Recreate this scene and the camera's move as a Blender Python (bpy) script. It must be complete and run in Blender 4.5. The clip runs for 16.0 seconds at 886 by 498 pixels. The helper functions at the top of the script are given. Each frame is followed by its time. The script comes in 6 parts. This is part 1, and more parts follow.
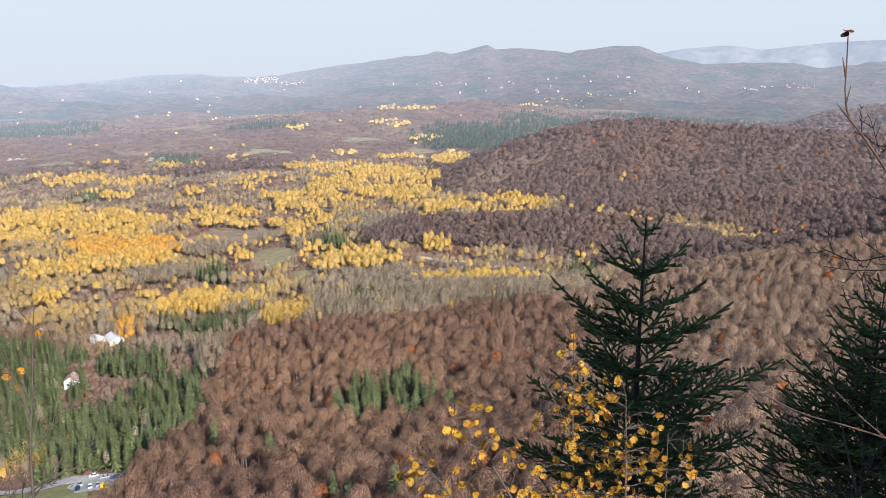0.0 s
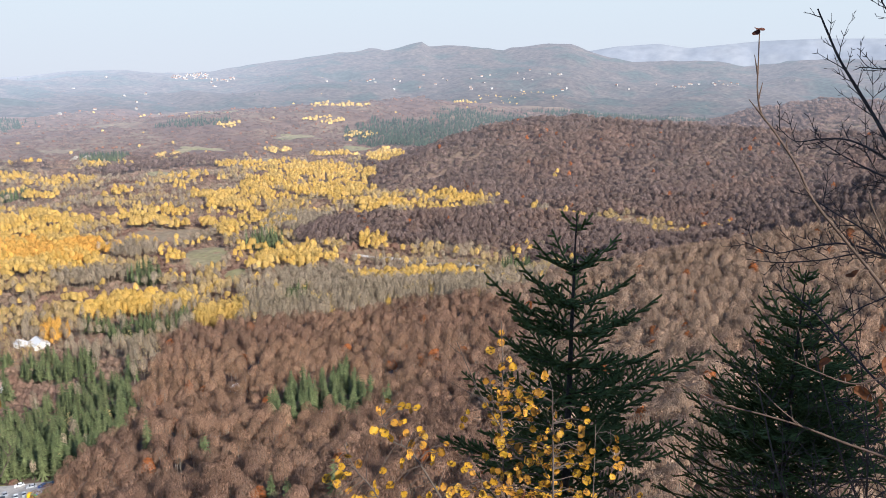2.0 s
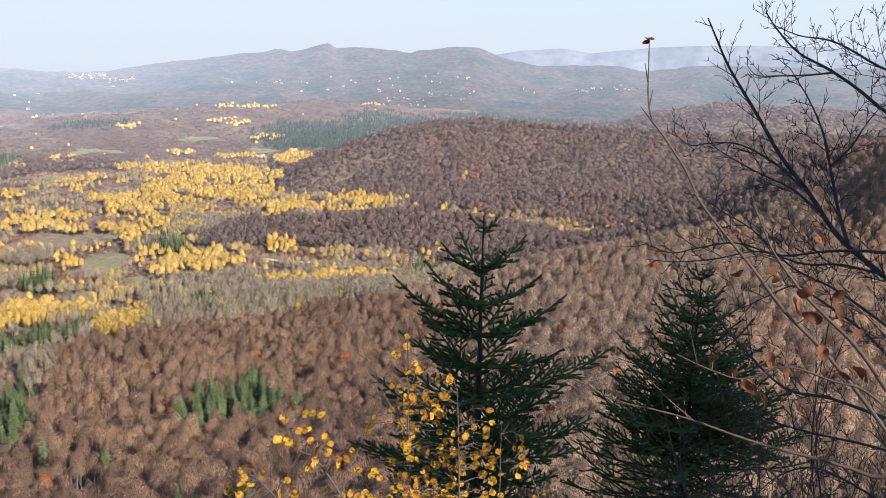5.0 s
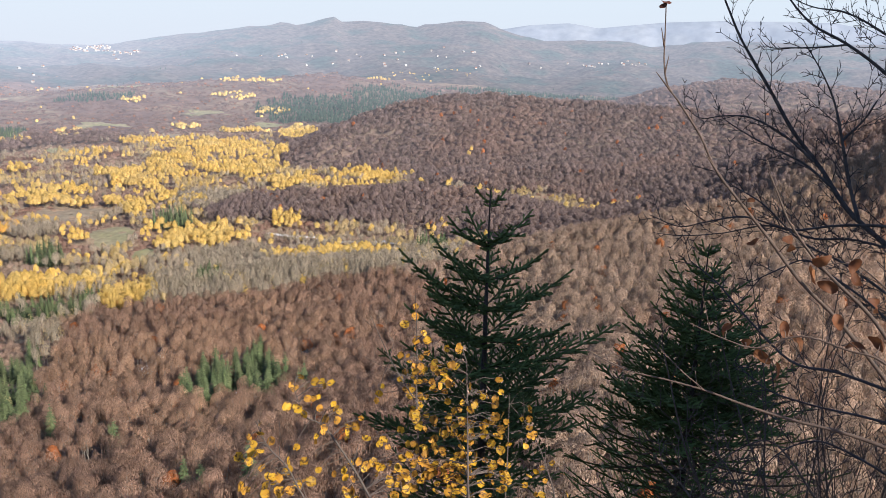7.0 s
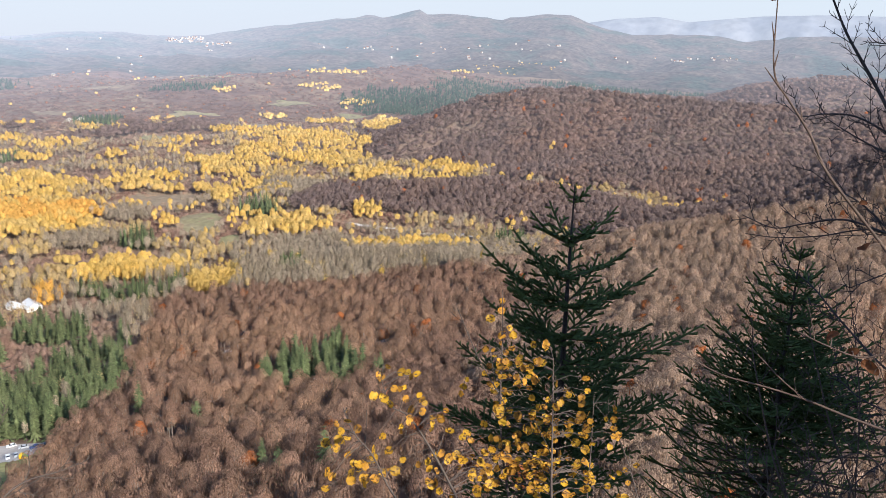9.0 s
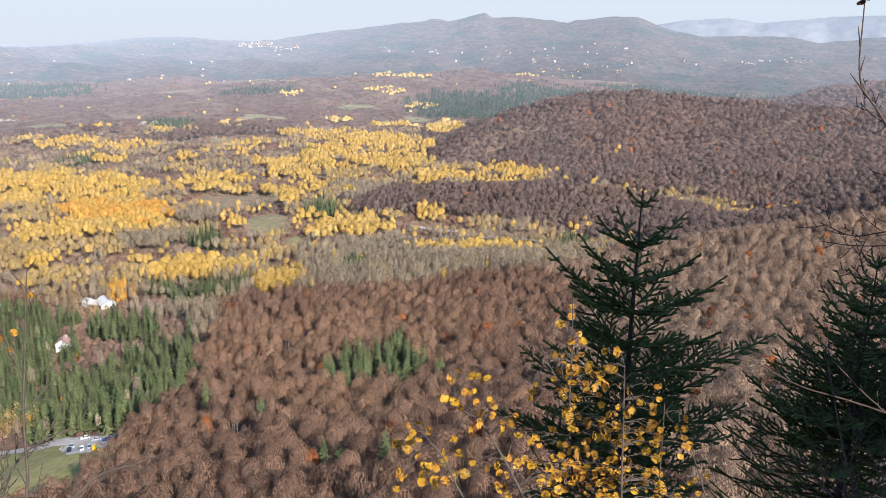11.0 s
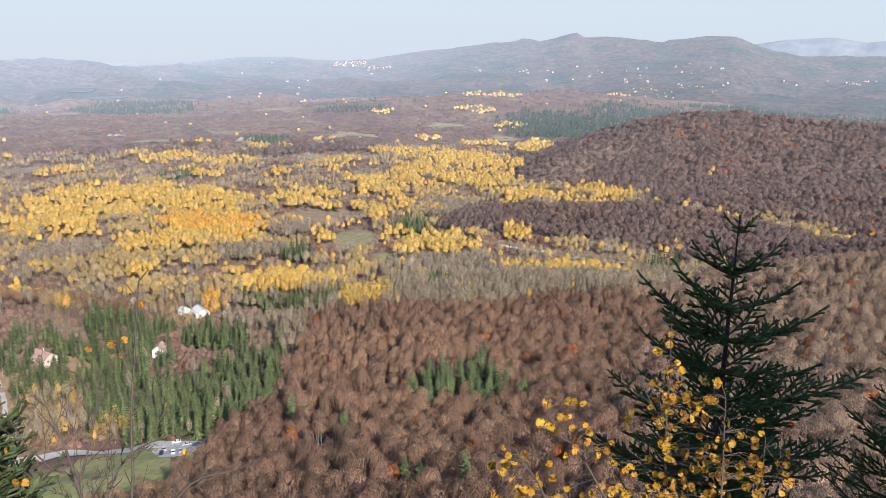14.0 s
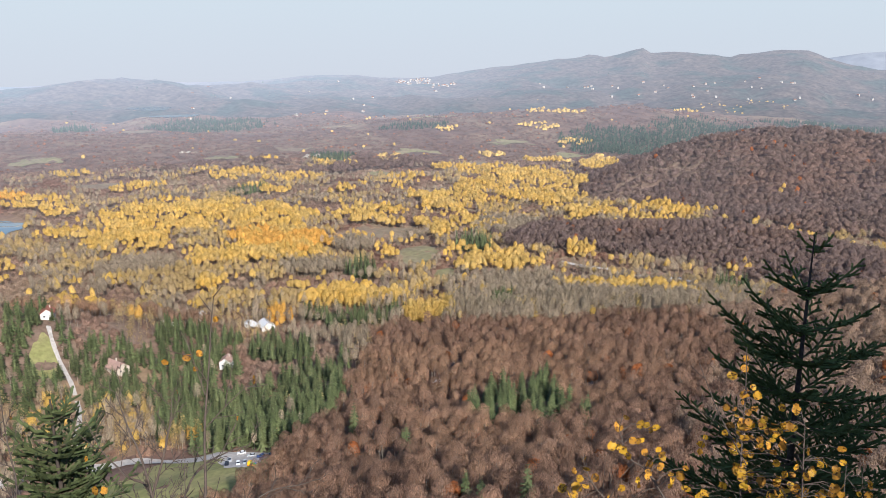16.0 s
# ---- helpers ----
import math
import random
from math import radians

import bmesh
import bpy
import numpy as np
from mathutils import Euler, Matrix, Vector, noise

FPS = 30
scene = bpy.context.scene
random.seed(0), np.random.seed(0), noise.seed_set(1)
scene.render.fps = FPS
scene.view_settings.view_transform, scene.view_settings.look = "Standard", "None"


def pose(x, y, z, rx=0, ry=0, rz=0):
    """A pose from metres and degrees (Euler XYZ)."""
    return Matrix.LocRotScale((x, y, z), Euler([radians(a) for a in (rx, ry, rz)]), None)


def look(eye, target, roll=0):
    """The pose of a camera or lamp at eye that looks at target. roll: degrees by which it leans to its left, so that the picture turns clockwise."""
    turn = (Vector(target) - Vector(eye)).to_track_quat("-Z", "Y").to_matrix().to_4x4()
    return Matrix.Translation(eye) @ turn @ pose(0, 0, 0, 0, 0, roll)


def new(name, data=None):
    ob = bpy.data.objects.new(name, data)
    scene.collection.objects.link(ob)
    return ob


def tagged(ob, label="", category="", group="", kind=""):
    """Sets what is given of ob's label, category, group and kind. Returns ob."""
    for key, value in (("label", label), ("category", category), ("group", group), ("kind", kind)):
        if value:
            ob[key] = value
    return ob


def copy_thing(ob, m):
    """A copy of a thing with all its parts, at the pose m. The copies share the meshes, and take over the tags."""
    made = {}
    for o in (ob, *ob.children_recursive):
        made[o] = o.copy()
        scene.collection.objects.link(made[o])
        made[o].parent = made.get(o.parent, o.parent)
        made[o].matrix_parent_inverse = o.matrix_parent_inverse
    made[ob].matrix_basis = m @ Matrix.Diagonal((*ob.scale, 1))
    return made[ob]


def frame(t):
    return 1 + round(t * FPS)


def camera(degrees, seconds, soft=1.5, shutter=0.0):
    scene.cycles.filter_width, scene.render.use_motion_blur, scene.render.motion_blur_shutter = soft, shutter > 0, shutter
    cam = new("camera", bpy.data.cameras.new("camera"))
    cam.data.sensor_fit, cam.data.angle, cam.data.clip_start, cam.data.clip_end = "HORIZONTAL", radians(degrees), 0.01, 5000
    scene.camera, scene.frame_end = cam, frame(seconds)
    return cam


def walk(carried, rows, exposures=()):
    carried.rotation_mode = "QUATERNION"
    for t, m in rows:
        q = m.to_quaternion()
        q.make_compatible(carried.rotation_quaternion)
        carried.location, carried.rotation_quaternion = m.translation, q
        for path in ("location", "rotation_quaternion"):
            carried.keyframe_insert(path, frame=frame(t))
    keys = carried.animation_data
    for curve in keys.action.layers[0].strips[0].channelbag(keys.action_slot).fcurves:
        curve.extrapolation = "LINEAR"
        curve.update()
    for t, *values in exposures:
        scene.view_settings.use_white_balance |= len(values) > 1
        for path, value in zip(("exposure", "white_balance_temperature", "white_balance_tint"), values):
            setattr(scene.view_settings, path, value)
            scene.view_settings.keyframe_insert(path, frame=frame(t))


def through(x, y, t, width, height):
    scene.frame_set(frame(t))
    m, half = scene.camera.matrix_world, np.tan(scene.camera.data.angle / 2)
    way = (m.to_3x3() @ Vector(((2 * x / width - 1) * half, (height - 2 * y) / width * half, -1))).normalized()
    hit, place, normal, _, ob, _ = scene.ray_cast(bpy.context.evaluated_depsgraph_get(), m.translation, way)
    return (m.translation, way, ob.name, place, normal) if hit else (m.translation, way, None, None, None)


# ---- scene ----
cam = camera(56.2, 16.0, soft=0.55)
# seconds, place, tilt, lean, turn
PATH = [
    (0, 0.012, -0.013, 0.010, -15.00, -0.00, -0.00),
    (0.5, 0.014, -0.004, 0.009, -15.04, -0.20, -1.14),
    (1, 0.017, 0.001, 0.007, -15.17, -0.31, -1.63),
    (1.5, 0.030, 0.002, 0.007, -15.26, -0.10, -3.06),
    (2, 0.044, 0.004, 0.007, -15.19, -0.44, -4.43),
    (2.5, 0.062, -0.000, 0.009, -15.09, -0.40, -6.50),
    (3, 0.071, 0.004, 0.008, -15.00, -0.84, -8.63),
    (3.5, 0.071, 0.007, 0.012, -14.93, -1.03, -9.36),
    (4, 0.067, 0.002, 0.015, -14.85, -1.19, -9.86),
    (6.5, 0.059, 0.009, -0.001, -15.91, -1.41, -10.95),
    (7, 0.051, 0.016, -0.011, -16.62, -1.61, -10.18),
    (7.5, 0.045, 0.021, -0.017, -17.26, -1.80, -8.73),
    (8, 0.035, 0.018, -0.014, -17.29, -1.65, -7.08),
    (8.5, 0.026, 0.023, -0.010, -17.26, -1.47, -5.69),
    (9, 0.020, 0.030, -0.014, -17.23, -1.68, -4.50),
    (9.5, 0.013, 0.029, -0.013, -17.20, -1.48, -3.34),
    (12, -0.024, 0.002, 0.004, -17.01, -1.09, 2.00),
    (12.5, -0.032, -0.003, 0.009, -16.89, -1.11, 3.16),
    (13, -0.038, -0.006, 0.013, -16.61, -1.06, 4.06),
    (13.5, -0.042, -0.009, 0.014, -16.30, -0.84, 4.84),
    (14, -0.047, -0.009, 0.014, -15.93, -0.80, 5.91),
    (14.5, -0.053, -0.016, 0.020, -15.39, -0.73, 6.93),
    (15, -0.063, -0.027, 0.028, -15.08, -0.55, 8.12),
    (15.5, -0.067, -0.025, 0.027, -14.97, -0.36, 9.07),
    (16, -0.071, -0.023, 0.028, -14.84, -0.09, 10.20),
]
walk(cam, [(t, pose(x, y, z, 90 + tilt, lean, turn)) for t, x, y, z, tilt, lean, turn in PATH],
     exposures=[(0, 0.66, 6190, 10), (4, 0.74, 6190, 10), (6.5, 0.76, 6190, 10), (9.5, 0.76, 6190, 10), (12, 0.67, 6130, 10), (14, 0.62, 6130, 10), (16, 0.52, 6190, 10)])

# ---- daylight ----
SUN_BEARING, SUN_HEIGHT = 146.0, 33.0
world = bpy.data.worlds.new("sky")
scene.world = world
world.use_nodes = True
sky = world.node_tree.nodes.new("ShaderNodeTexSky")
sky.sky_type, sky.sun_disc = "NISHITA", False
sky.sun_elevation, sky.sun_rotation = radians(SUN_HEIGHT), radians(SUN_BEARING)
sky.air_density, sky.dust_density, sky.ozone_density, sky.altitude = 1.0, 0.4, 2.5, 900
background = world.node_tree.nodes["Background"]
background.inputs["Strength"].default_value = 0.12
world.node_tree.links.new(sky.outputs["Color"], background.inputs["Color"])
sun = new("sun", bpy.data.lights.new("sun", "SUN"))
sun.data.energy, sun.data.angle, sun.data.color = 4.7, radians(0.6), (1.0, 0.93, 0.84)
sun.matrix_world = look((0, 0, 0), (-math.sin(radians(SUN_BEARING)) * math.cos(radians(SUN_HEIGHT)),
                                    -math.cos(radians(SUN_BEARING)) * math.cos(radians(SUN_HEIGHT)), -math.sin(radians(SUN_HEIGHT))))

# ---- the lie of the land ----
# distance from the lookout and height below it, along the descent to the valley
DESCENT_D = [0, 2.2, 4, 9, 20, 60, 120, 200, 300, 420, 600, 800, 1200, 2000, 3300, 5000]
DESCENT_Z = [-1.7, -1.9, -4.2, -8.5, -18, -54, -102, -150, -191, -221, -239, -250, -262, -275, -285, -290]

# crests as (bearing, distance, height); and, where it narrows, a share of the width; then half-width on the near and the far side
RIDGES = {
    # past bearing 40 this crest is unseen, raised to shade the ridge behind
    "near_hill": ([(-19, 545, -234), (-12, 575, -221), (0, 580, -219), (7, 585, -208), (12.7, 590, -198), (18.3, 620, -191),
                   (23.6, 650, -182), (29, 680, -172), (33, 690, -158), (38, 705, -118), (44, 715, -45), (50, 730, 20), (60, 750, 90)], 120, 40),
    "near_spur": ([(-8, 180, -140), (-9, 300, -184), (-7, 420, -203), (-6, 575, -220)], 110, 110),
    "middle_spur": ([(6, 180, -138), (6, 330, -183), (8, 585, -208)], 120, 120),
    "right_spur": ([(22, 180, -132), (22, 420, -172), (23, 640, -183)], 140, 140),
    "far_right_spur": ([(31, 180, -126), (31, 420, -166), (31, 670, -164)], 150, 150),
    "outer_spur": ([(40, 200, -118), (40, 700, -158)], 150, 150),
    "low_hill": ([(-6.6, 990, -248), (-2, 1000, -241), (2.3, 1000, -237), (7.8, 1000, -228), (12.2, 1000, -233), (16.6, 980, -240)], 85, 60),
    "big_hill": ([(0.9, 1340, -252, 0.15), (2.3, 1400, -230, 0.25), (6.2, 1500, -203, 0.55), (9.3, 1560, -189, 0.85), (12, 1600, -179), (17.8, 1600, -184),
                  (23.4, 1600, -190), (30, 1600, -190), (45, 1600, -150)], 190, 190),
    "lump": ([(13, 1200, -250), (15, 1200, -244), (18, 1200, -236), (23.8, 1200, -234), (29, 1200, -214), (32.5, 1200, -195), (40, 1200, -150)], 90, 90),
    "shaded_ridge": ([(18, 900, -246), (20.2, 900, -236), (25.8, 900, -210), (29.3, 900, -190), (32.6, 900, -164), (35.6, 900, -132),
                      (38, 900, -108), (48, 930, -60)], 150, 80),
    "back_hill": ([(23.2, 2250, -262, 0.5), (25.4, 2250, -231), (26.7, 2250, -197), (29.5, 2250, -176), (33.5, 2250, -178), (39, 2250, -184), (47, 2250, -170)], 190, 190),
    "left_hill": ([(-48, 640, -180), (-40, 640, -196), (-34, 640, -211), (-29, 630, -232)], 70, 60),
    # out of view, added to throw shade onto the right-hand ridges
    "unseen_mountain": ([(53, 980, -15), (59, 1080, 30), (75, 1300, 100), (100, 1500, 160)], 260, 260),
    "far_swell": ([(-16, 2250, -268), (-9, 2350, -246), (-3, 2450, -236), (2, 2550, -240)], 260, 320),
    "left_swell": ([(-46, 2150, -258), (-38, 2200, -252), (-31, 2150, -262), (-25, 2050, -272)], 220, 260),
    "middle_swell": ([(-27, 1620, -266), (-21, 1660, -262), (-15, 1640, -264)], 110, 130),
    "yellow_swell": ([(-30, 1230, -258), (-24, 1170, -255), (-19, 1120, -257)], 75, 60),
    "far_left_hill": ([(-48, 3500, -212), (-38, 3500, -214), (-31.5, 3500, -202), (-28.8, 3500, -208), (-26.8, 3480, -235), (-24, 3400, -268)], 420, 400),
}


# skyline of the far range: bearing and degrees below the lookout's level
RANGE_B = [-60, -40, -27.7, -23, -19.6, -16, -13.3, -11, -7, -3.2, -0.9, -0.3, 0.3, 1.6, 2.5, 2.9, 3.5, 5.9, 8.5, 11.1, 12.2, 13.2, 14.7, 17.2, 22.3, 24.2, 27.5, 40, 60]
RANGE_E = [3.9, 3.9, 3.9, 3.45, 3.0, 2.95, 3.3, 3.1, 2.5, 2.0, 1.75, 1.55, 1.75, 1.45, 1.15, 1.0, 1.35, 1.35, 1.6, 1.2, 1.1, 1.2, 1.8, 2.3, 2.2, 2.5, 1.9, 1.7, 1.0]


def range_z(x, y):
    """The long rise to the far range, with folds down its flank."""
    d, a = np.hypot(x, y), np.degrees(np.arctan2(x, y))
    top = -4300 * np.tan(np.radians(np.interp(a, RANGE_B, RANGE_E)))
    foot = np.interp(d, DESCENT_D, DESCENT_Z)
    t = np.clip((d - 2500) / 1800, 0, 1)
    back = np.clip((d - 4300) / 500, 0, 1)
    folds = (wave(x, y, 900, 1.9) * 24 + wave(x, y, 330, 0.2) * 9 + wave(x, y, 140, 1.2) * 3) * np.sin(np.pi * t) ** 0.7
    return foot + (top - foot) * (0.25 * t + 0.75 * t ** 2.2) * (1 - 0.7 * back) + folds * (y > 0)


def polar(bearing, d):
    a = np.radians(bearing)
    return d * np.sin(a), d * np.cos(a)


def smooth(x, lo, hi):
    t = np.clip((x - lo) / (hi - lo), 0, 1)
    return t * t * (3 - 2 * t)


def wave(x, y, size, turn=0.0, n=4):
    """A smooth uneven field between about -1 and 1 with bumps of that size."""
    out = np.zeros_like(x)
    for i in range(n):
        a = turn + 2.4 * i + 0.7
        k = 6.28 / size * (1 + 0.37 * i)
        u, w = x * math.cos(a) + y * math.sin(a), -x * math.sin(a) + y * math.cos(a)
        out += np.sin(k * u + 1.7 * i + turn * 3 + 1.3 * np.sin(k * 0.6 * w + i)) / (1 + 0.35 * i)
    return out / 2.2


def ridge_rise(x, y, base, crest, width, back):
    """How far a ridge lifts the ground over its base, with its own steepness on the far side."""
    best = np.zeros(np.shape(x))
    p = [(*polar(a, d), z, *(k or [1.0])) for a, d, z, *k in crest]
    away = np.hypot(x, y)
    for (x0, y0, z0, k0), (x1, y1, z1, k1) in zip(p, p[1:]):
        dx, dy = x1 - x0, y1 - y0
        t = np.clip(((x - x0) * dx + (y - y0) * dy) / (dx * dx + dy * dy), 0, 1)
        cx, cy = x0 + t * dx, y0 + t * dy
        w = np.where(away > np.hypot(cx, cy), back, width) * (k0 + t * (k1 - k0))
        best = np.maximum(best, np.maximum(z0 + t * (z1 - z0) - base, 0) * np.exp(-(np.hypot(x - cx, y - cy) / w) ** 2))
    return best


def base_z(x, y):
    d = np.hypot(x, y)
    down = np.interp(d, DESCENT_D, DESCENT_Z)
    up = -1.7 + np.interp(d, [0, 2.5, 36, 60, 200, 2000], [0, 0, 9, 12, 10, -120])
    s = smooth(-y / np.maximum(d, 0.01), -0.25, 0.2) * smooth(d, 1.5, 6)
    # unseen rise behind the lookout, added and aimed to shade the nearest spruces
    bank = np.interp(np.degrees(np.arctan2(x, y)), [95, 112, 134, 143], [0, 1, 1, 0]) * np.interp(d, [3, 10, 22, 40, 90], [0, 4, 14, 20, 8])
    return down + (up - down) * s + bank + wave(x, y, 900, 0.4) * 5 * smooth(d, 900, 1500) + wave(x, y, 260, 1.1) * 2.5 * smooth(d, 500, 900) + wave(x, y, 170, 2.6) * 3.5 * smooth(d, 700, 1000)


# level pans that hold the reservoirs: bearing, distance, half-width, height
PANS = [(-29.4, 2990, 95, -262), (-27.9, 2770, 90, -268)]


def ground_z(x, y):
    x, y = np.asarray(x, float), np.asarray(y, float)
    z = base_z(x, y)
    d = np.hypot(x, y)
    total = np.zeros_like(z)
    for crest, width, back in RIDGES.values():
        total = total + ridge_rise(x, y, z, crest, width, back) ** 6
    gain = total ** (1 / 6)
    near = smooth(d, 20, 150)
    gain = gain + wave(x, y, 130, 0.8) * 5 * np.clip(gain / 40, 0, 1) * smooth(d, 640, 760)
    z = z + (range_z(x, y) - np.interp(d, DESCENT_D, DESCENT_Z)) * smooth(y / np.maximum(d, 1), 0.2, 0.5)
    z = z + gain * near + wave(x, y, 60, 2.2) * 1.5 * smooth(d, 120, 300)
    for b, dist, r, level in PANS:
        px, py = polar(b, dist)
        z = z + (level - z) * (1 - smooth(np.hypot(x - px, y - py), r, r * 2.2))
    return z


def above_valley(x, y):
    return ground_z(x, y) - base_z(x, y)

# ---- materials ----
# emission colour that stands in for air haze
HAZE_TINT = (0.57, 0.645, 0.79)


def material(name, color, rough=0.9, spread=0.25, size=0.3, island=0.0, second=None, second_size=0.02, second_amount=0.5,
             bump=0.0, through=0.0, metal=0.0, glow=0.0, third=None, third_size=0.004, random_object=0.0, specular=0.2, tone=0.0, stretch=1.0, haze_glow=0.0,
             open_work=0.0, open_size=3.0):
    """A surface with variation at two scales: fine mottling, and patches that go over to a second and a third colour."""
    m = bpy.data.materials.new(name)
    m.use_nodes = True
    t = m.node_tree
    n, link = t.nodes, t.links.new
    b = n["Principled BSDF"]
    b.inputs["Roughness"].default_value, b.inputs["Metallic"].default_value = rough, metal
    b.inputs["Specular IOR Level"].default_value = specular
    co = n.new("ShaderNodeNewGeometry")

    def tex(scale, detail=3):
        x = n.new("ShaderNodeTexNoise")
        x.inputs["Scale"].default_value, x.inputs["Detail"].default_value = scale, detail
        if stretch != 1.0 and scale == size:
            long = n.new("ShaderNodeVectorMath")
            long.operation = "MULTIPLY"
            long.inputs[1].default_value = (1, 1, stretch)
            link(co.outputs["Position"], long.inputs[0])
            link(long.outputs[0], x.inputs["Vector"])
        else:
            link(co.outputs["Position"], x.inputs["Vector"])
        return x.outputs["Fac"]

    def ramp(fac, lo, hi):
        r = n.new("ShaderNodeMapRange")
        r.inputs["From Min"].default_value, r.inputs["From Max"].default_value = lo, hi
        link(fac, r.inputs["Value"])
        return r.outputs["Result"]

    def mix(fac, a, c):
        x = n.new("ShaderNodeMix")
        x.data_type = "RGBA"
        link(fac, x.inputs[0])
        for socket, v in ((x.inputs[6], a), (x.inputs[7], c)):
            if isinstance(v, tuple):
                socket.default_value = (*v, 1)
            else:
                link(v, socket)
        return x.outputs[2]

    col = color
    if second:
        col = mix(ramp(tex(second_size), 0.5 - 0.28 * second_amount, 0.5 + 0.28 * (1 - second_amount) + 0.05), color, second)
    if third:
        col = mix(ramp(tex(third_size, 5), 0.5, 0.62), col, third)
    value = n.new("ShaderNodeHueSaturation")
    if isinstance(col, tuple):
        value.inputs["Color"].default_value = (*col, 1)
    else:
        link(col, value.inputs["Color"])
    fine = ramp(tex(size), 0.25, 0.75)
    bright = n.new("ShaderNodeMapRange")
    bright.inputs["To Min"].default_value, bright.inputs["To Max"].default_value = 1 - spread, 1 + spread
    link(fine, bright.inputs["Value"])
    out = bright.outputs["Result"]
    if tone:
        at = n.new("ShaderNodeAttribute")
        at.attribute_name = "tone"
        r = n.new("ShaderNodeMapRange")
        r.inputs["To Min"].default_value, r.inputs["To Max"].default_value = 1 - tone, 1 + tone
        link(at.outputs["Fac"], r.inputs["Value"])
        mul = n.new("ShaderNodeMath")
        mul.operation = "MULTIPLY"
        link(out, mul.inputs[0])
        link(r.outputs["Result"], mul.inputs[1])
        out = mul.outputs[0]
    for amount, socket in ((island, "Random Per Island"), (random_object, "Random")):
        if amount:
            r = n.new("ShaderNodeMapRange")
            r.inputs["To Min"].default_value, r.inputs["To Max"].default_value = 1 - amount, 1 + amount
            link((co if socket != "Random" else n.new("ShaderNodeObjectInfo")).outputs[socket], r.inputs["Value"])
            mul = n.new("ShaderNodeMath")
            mul.operation = "MULTIPLY"
            link(out, mul.inputs[0])
            link(r.outputs["Result"], mul.inputs[1])
            out = mul.outputs[0]
    link(out, value.inputs["Value"])
    link(value.outputs["Color"], b.inputs["Base Color"])
    if bump:
        x = n.new("ShaderNodeBump")
        x.inputs["Strength"].default_value = bump
        x.inputs["Distance"].default_value = 0.05 / max(size, 0.05) if size < 0.5 or size > 1 else 0.35
        link(fine, x.inputs["Height"])
        link(x.outputs["Normal"], b.inputs["Normal"])
    if through:
        tr = n.new("ShaderNodeBsdfTranslucent")
        link(value.outputs["Color"], tr.inputs["Color"])
        ms = n.new("ShaderNodeMixShader")
        ms.inputs[0].default_value = through
        link(b.outputs[0], ms.inputs[1])
        link(tr.outputs[0], ms.inputs[2])
        link(ms.outputs[0], n["Material Output"].inputs["Surface"])
    if open_work:
        # gaps between the twigs or leaves, which let light and view through
        gap, long = n.new("ShaderNodeTexNoise"), n.new("ShaderNodeVectorMath")
        long.operation = "MULTIPLY"
        long.inputs[1].default_value = (1, 1, stretch)
        gap.inputs["Scale"].default_value, gap.inputs["Detail"].default_value = open_size, 2
        link(co.outputs["Position"], long.inputs[0])
        link(long.outputs[0], gap.inputs["Vector"])
        cut, clear, ms = n.new("ShaderNodeMath"), n.new("ShaderNodeBsdfTransparent"), n.new("ShaderNodeMixShader")
        cut.operation = "LESS_THAN"
        cut.inputs[1].default_value = 0.5 + 0.22 * (open_work - 0.5)
        link(gap.outputs["Fac"], cut.inputs[0])
        link(cut.outputs[0], ms.inputs[0])
        link(n["Material Output"].inputs["Surface"].links[0].from_socket, ms.inputs[1])
        link(clear.outputs[0], ms.inputs[2])
        link(ms.outputs[0], n["Material Output"].inputs["Surface"])
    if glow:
        b.inputs["Emission Color"].default_value = (*HAZE_TINT, 1)
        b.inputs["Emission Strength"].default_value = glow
    if haze_glow:
        # haze painted as emission: grows with distance from 650 m, strongest to the left
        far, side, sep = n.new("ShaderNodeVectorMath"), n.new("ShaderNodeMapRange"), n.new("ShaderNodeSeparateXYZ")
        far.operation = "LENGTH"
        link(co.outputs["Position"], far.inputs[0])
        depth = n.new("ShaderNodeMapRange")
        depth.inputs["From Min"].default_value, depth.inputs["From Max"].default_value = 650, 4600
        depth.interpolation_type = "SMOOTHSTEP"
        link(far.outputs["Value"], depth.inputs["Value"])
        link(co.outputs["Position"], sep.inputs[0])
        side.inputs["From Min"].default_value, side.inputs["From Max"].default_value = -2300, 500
        side.inputs["To Min"].default_value, side.inputs["To Max"].default_value = 0.63 * haze_glow, 0.27 * haze_glow
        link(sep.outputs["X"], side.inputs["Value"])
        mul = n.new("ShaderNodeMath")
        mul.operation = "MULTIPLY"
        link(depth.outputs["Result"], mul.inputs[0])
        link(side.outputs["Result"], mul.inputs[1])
        b.inputs["Emission Color"].default_value = (*HAZE_TINT, 1)
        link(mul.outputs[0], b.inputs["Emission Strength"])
    return m


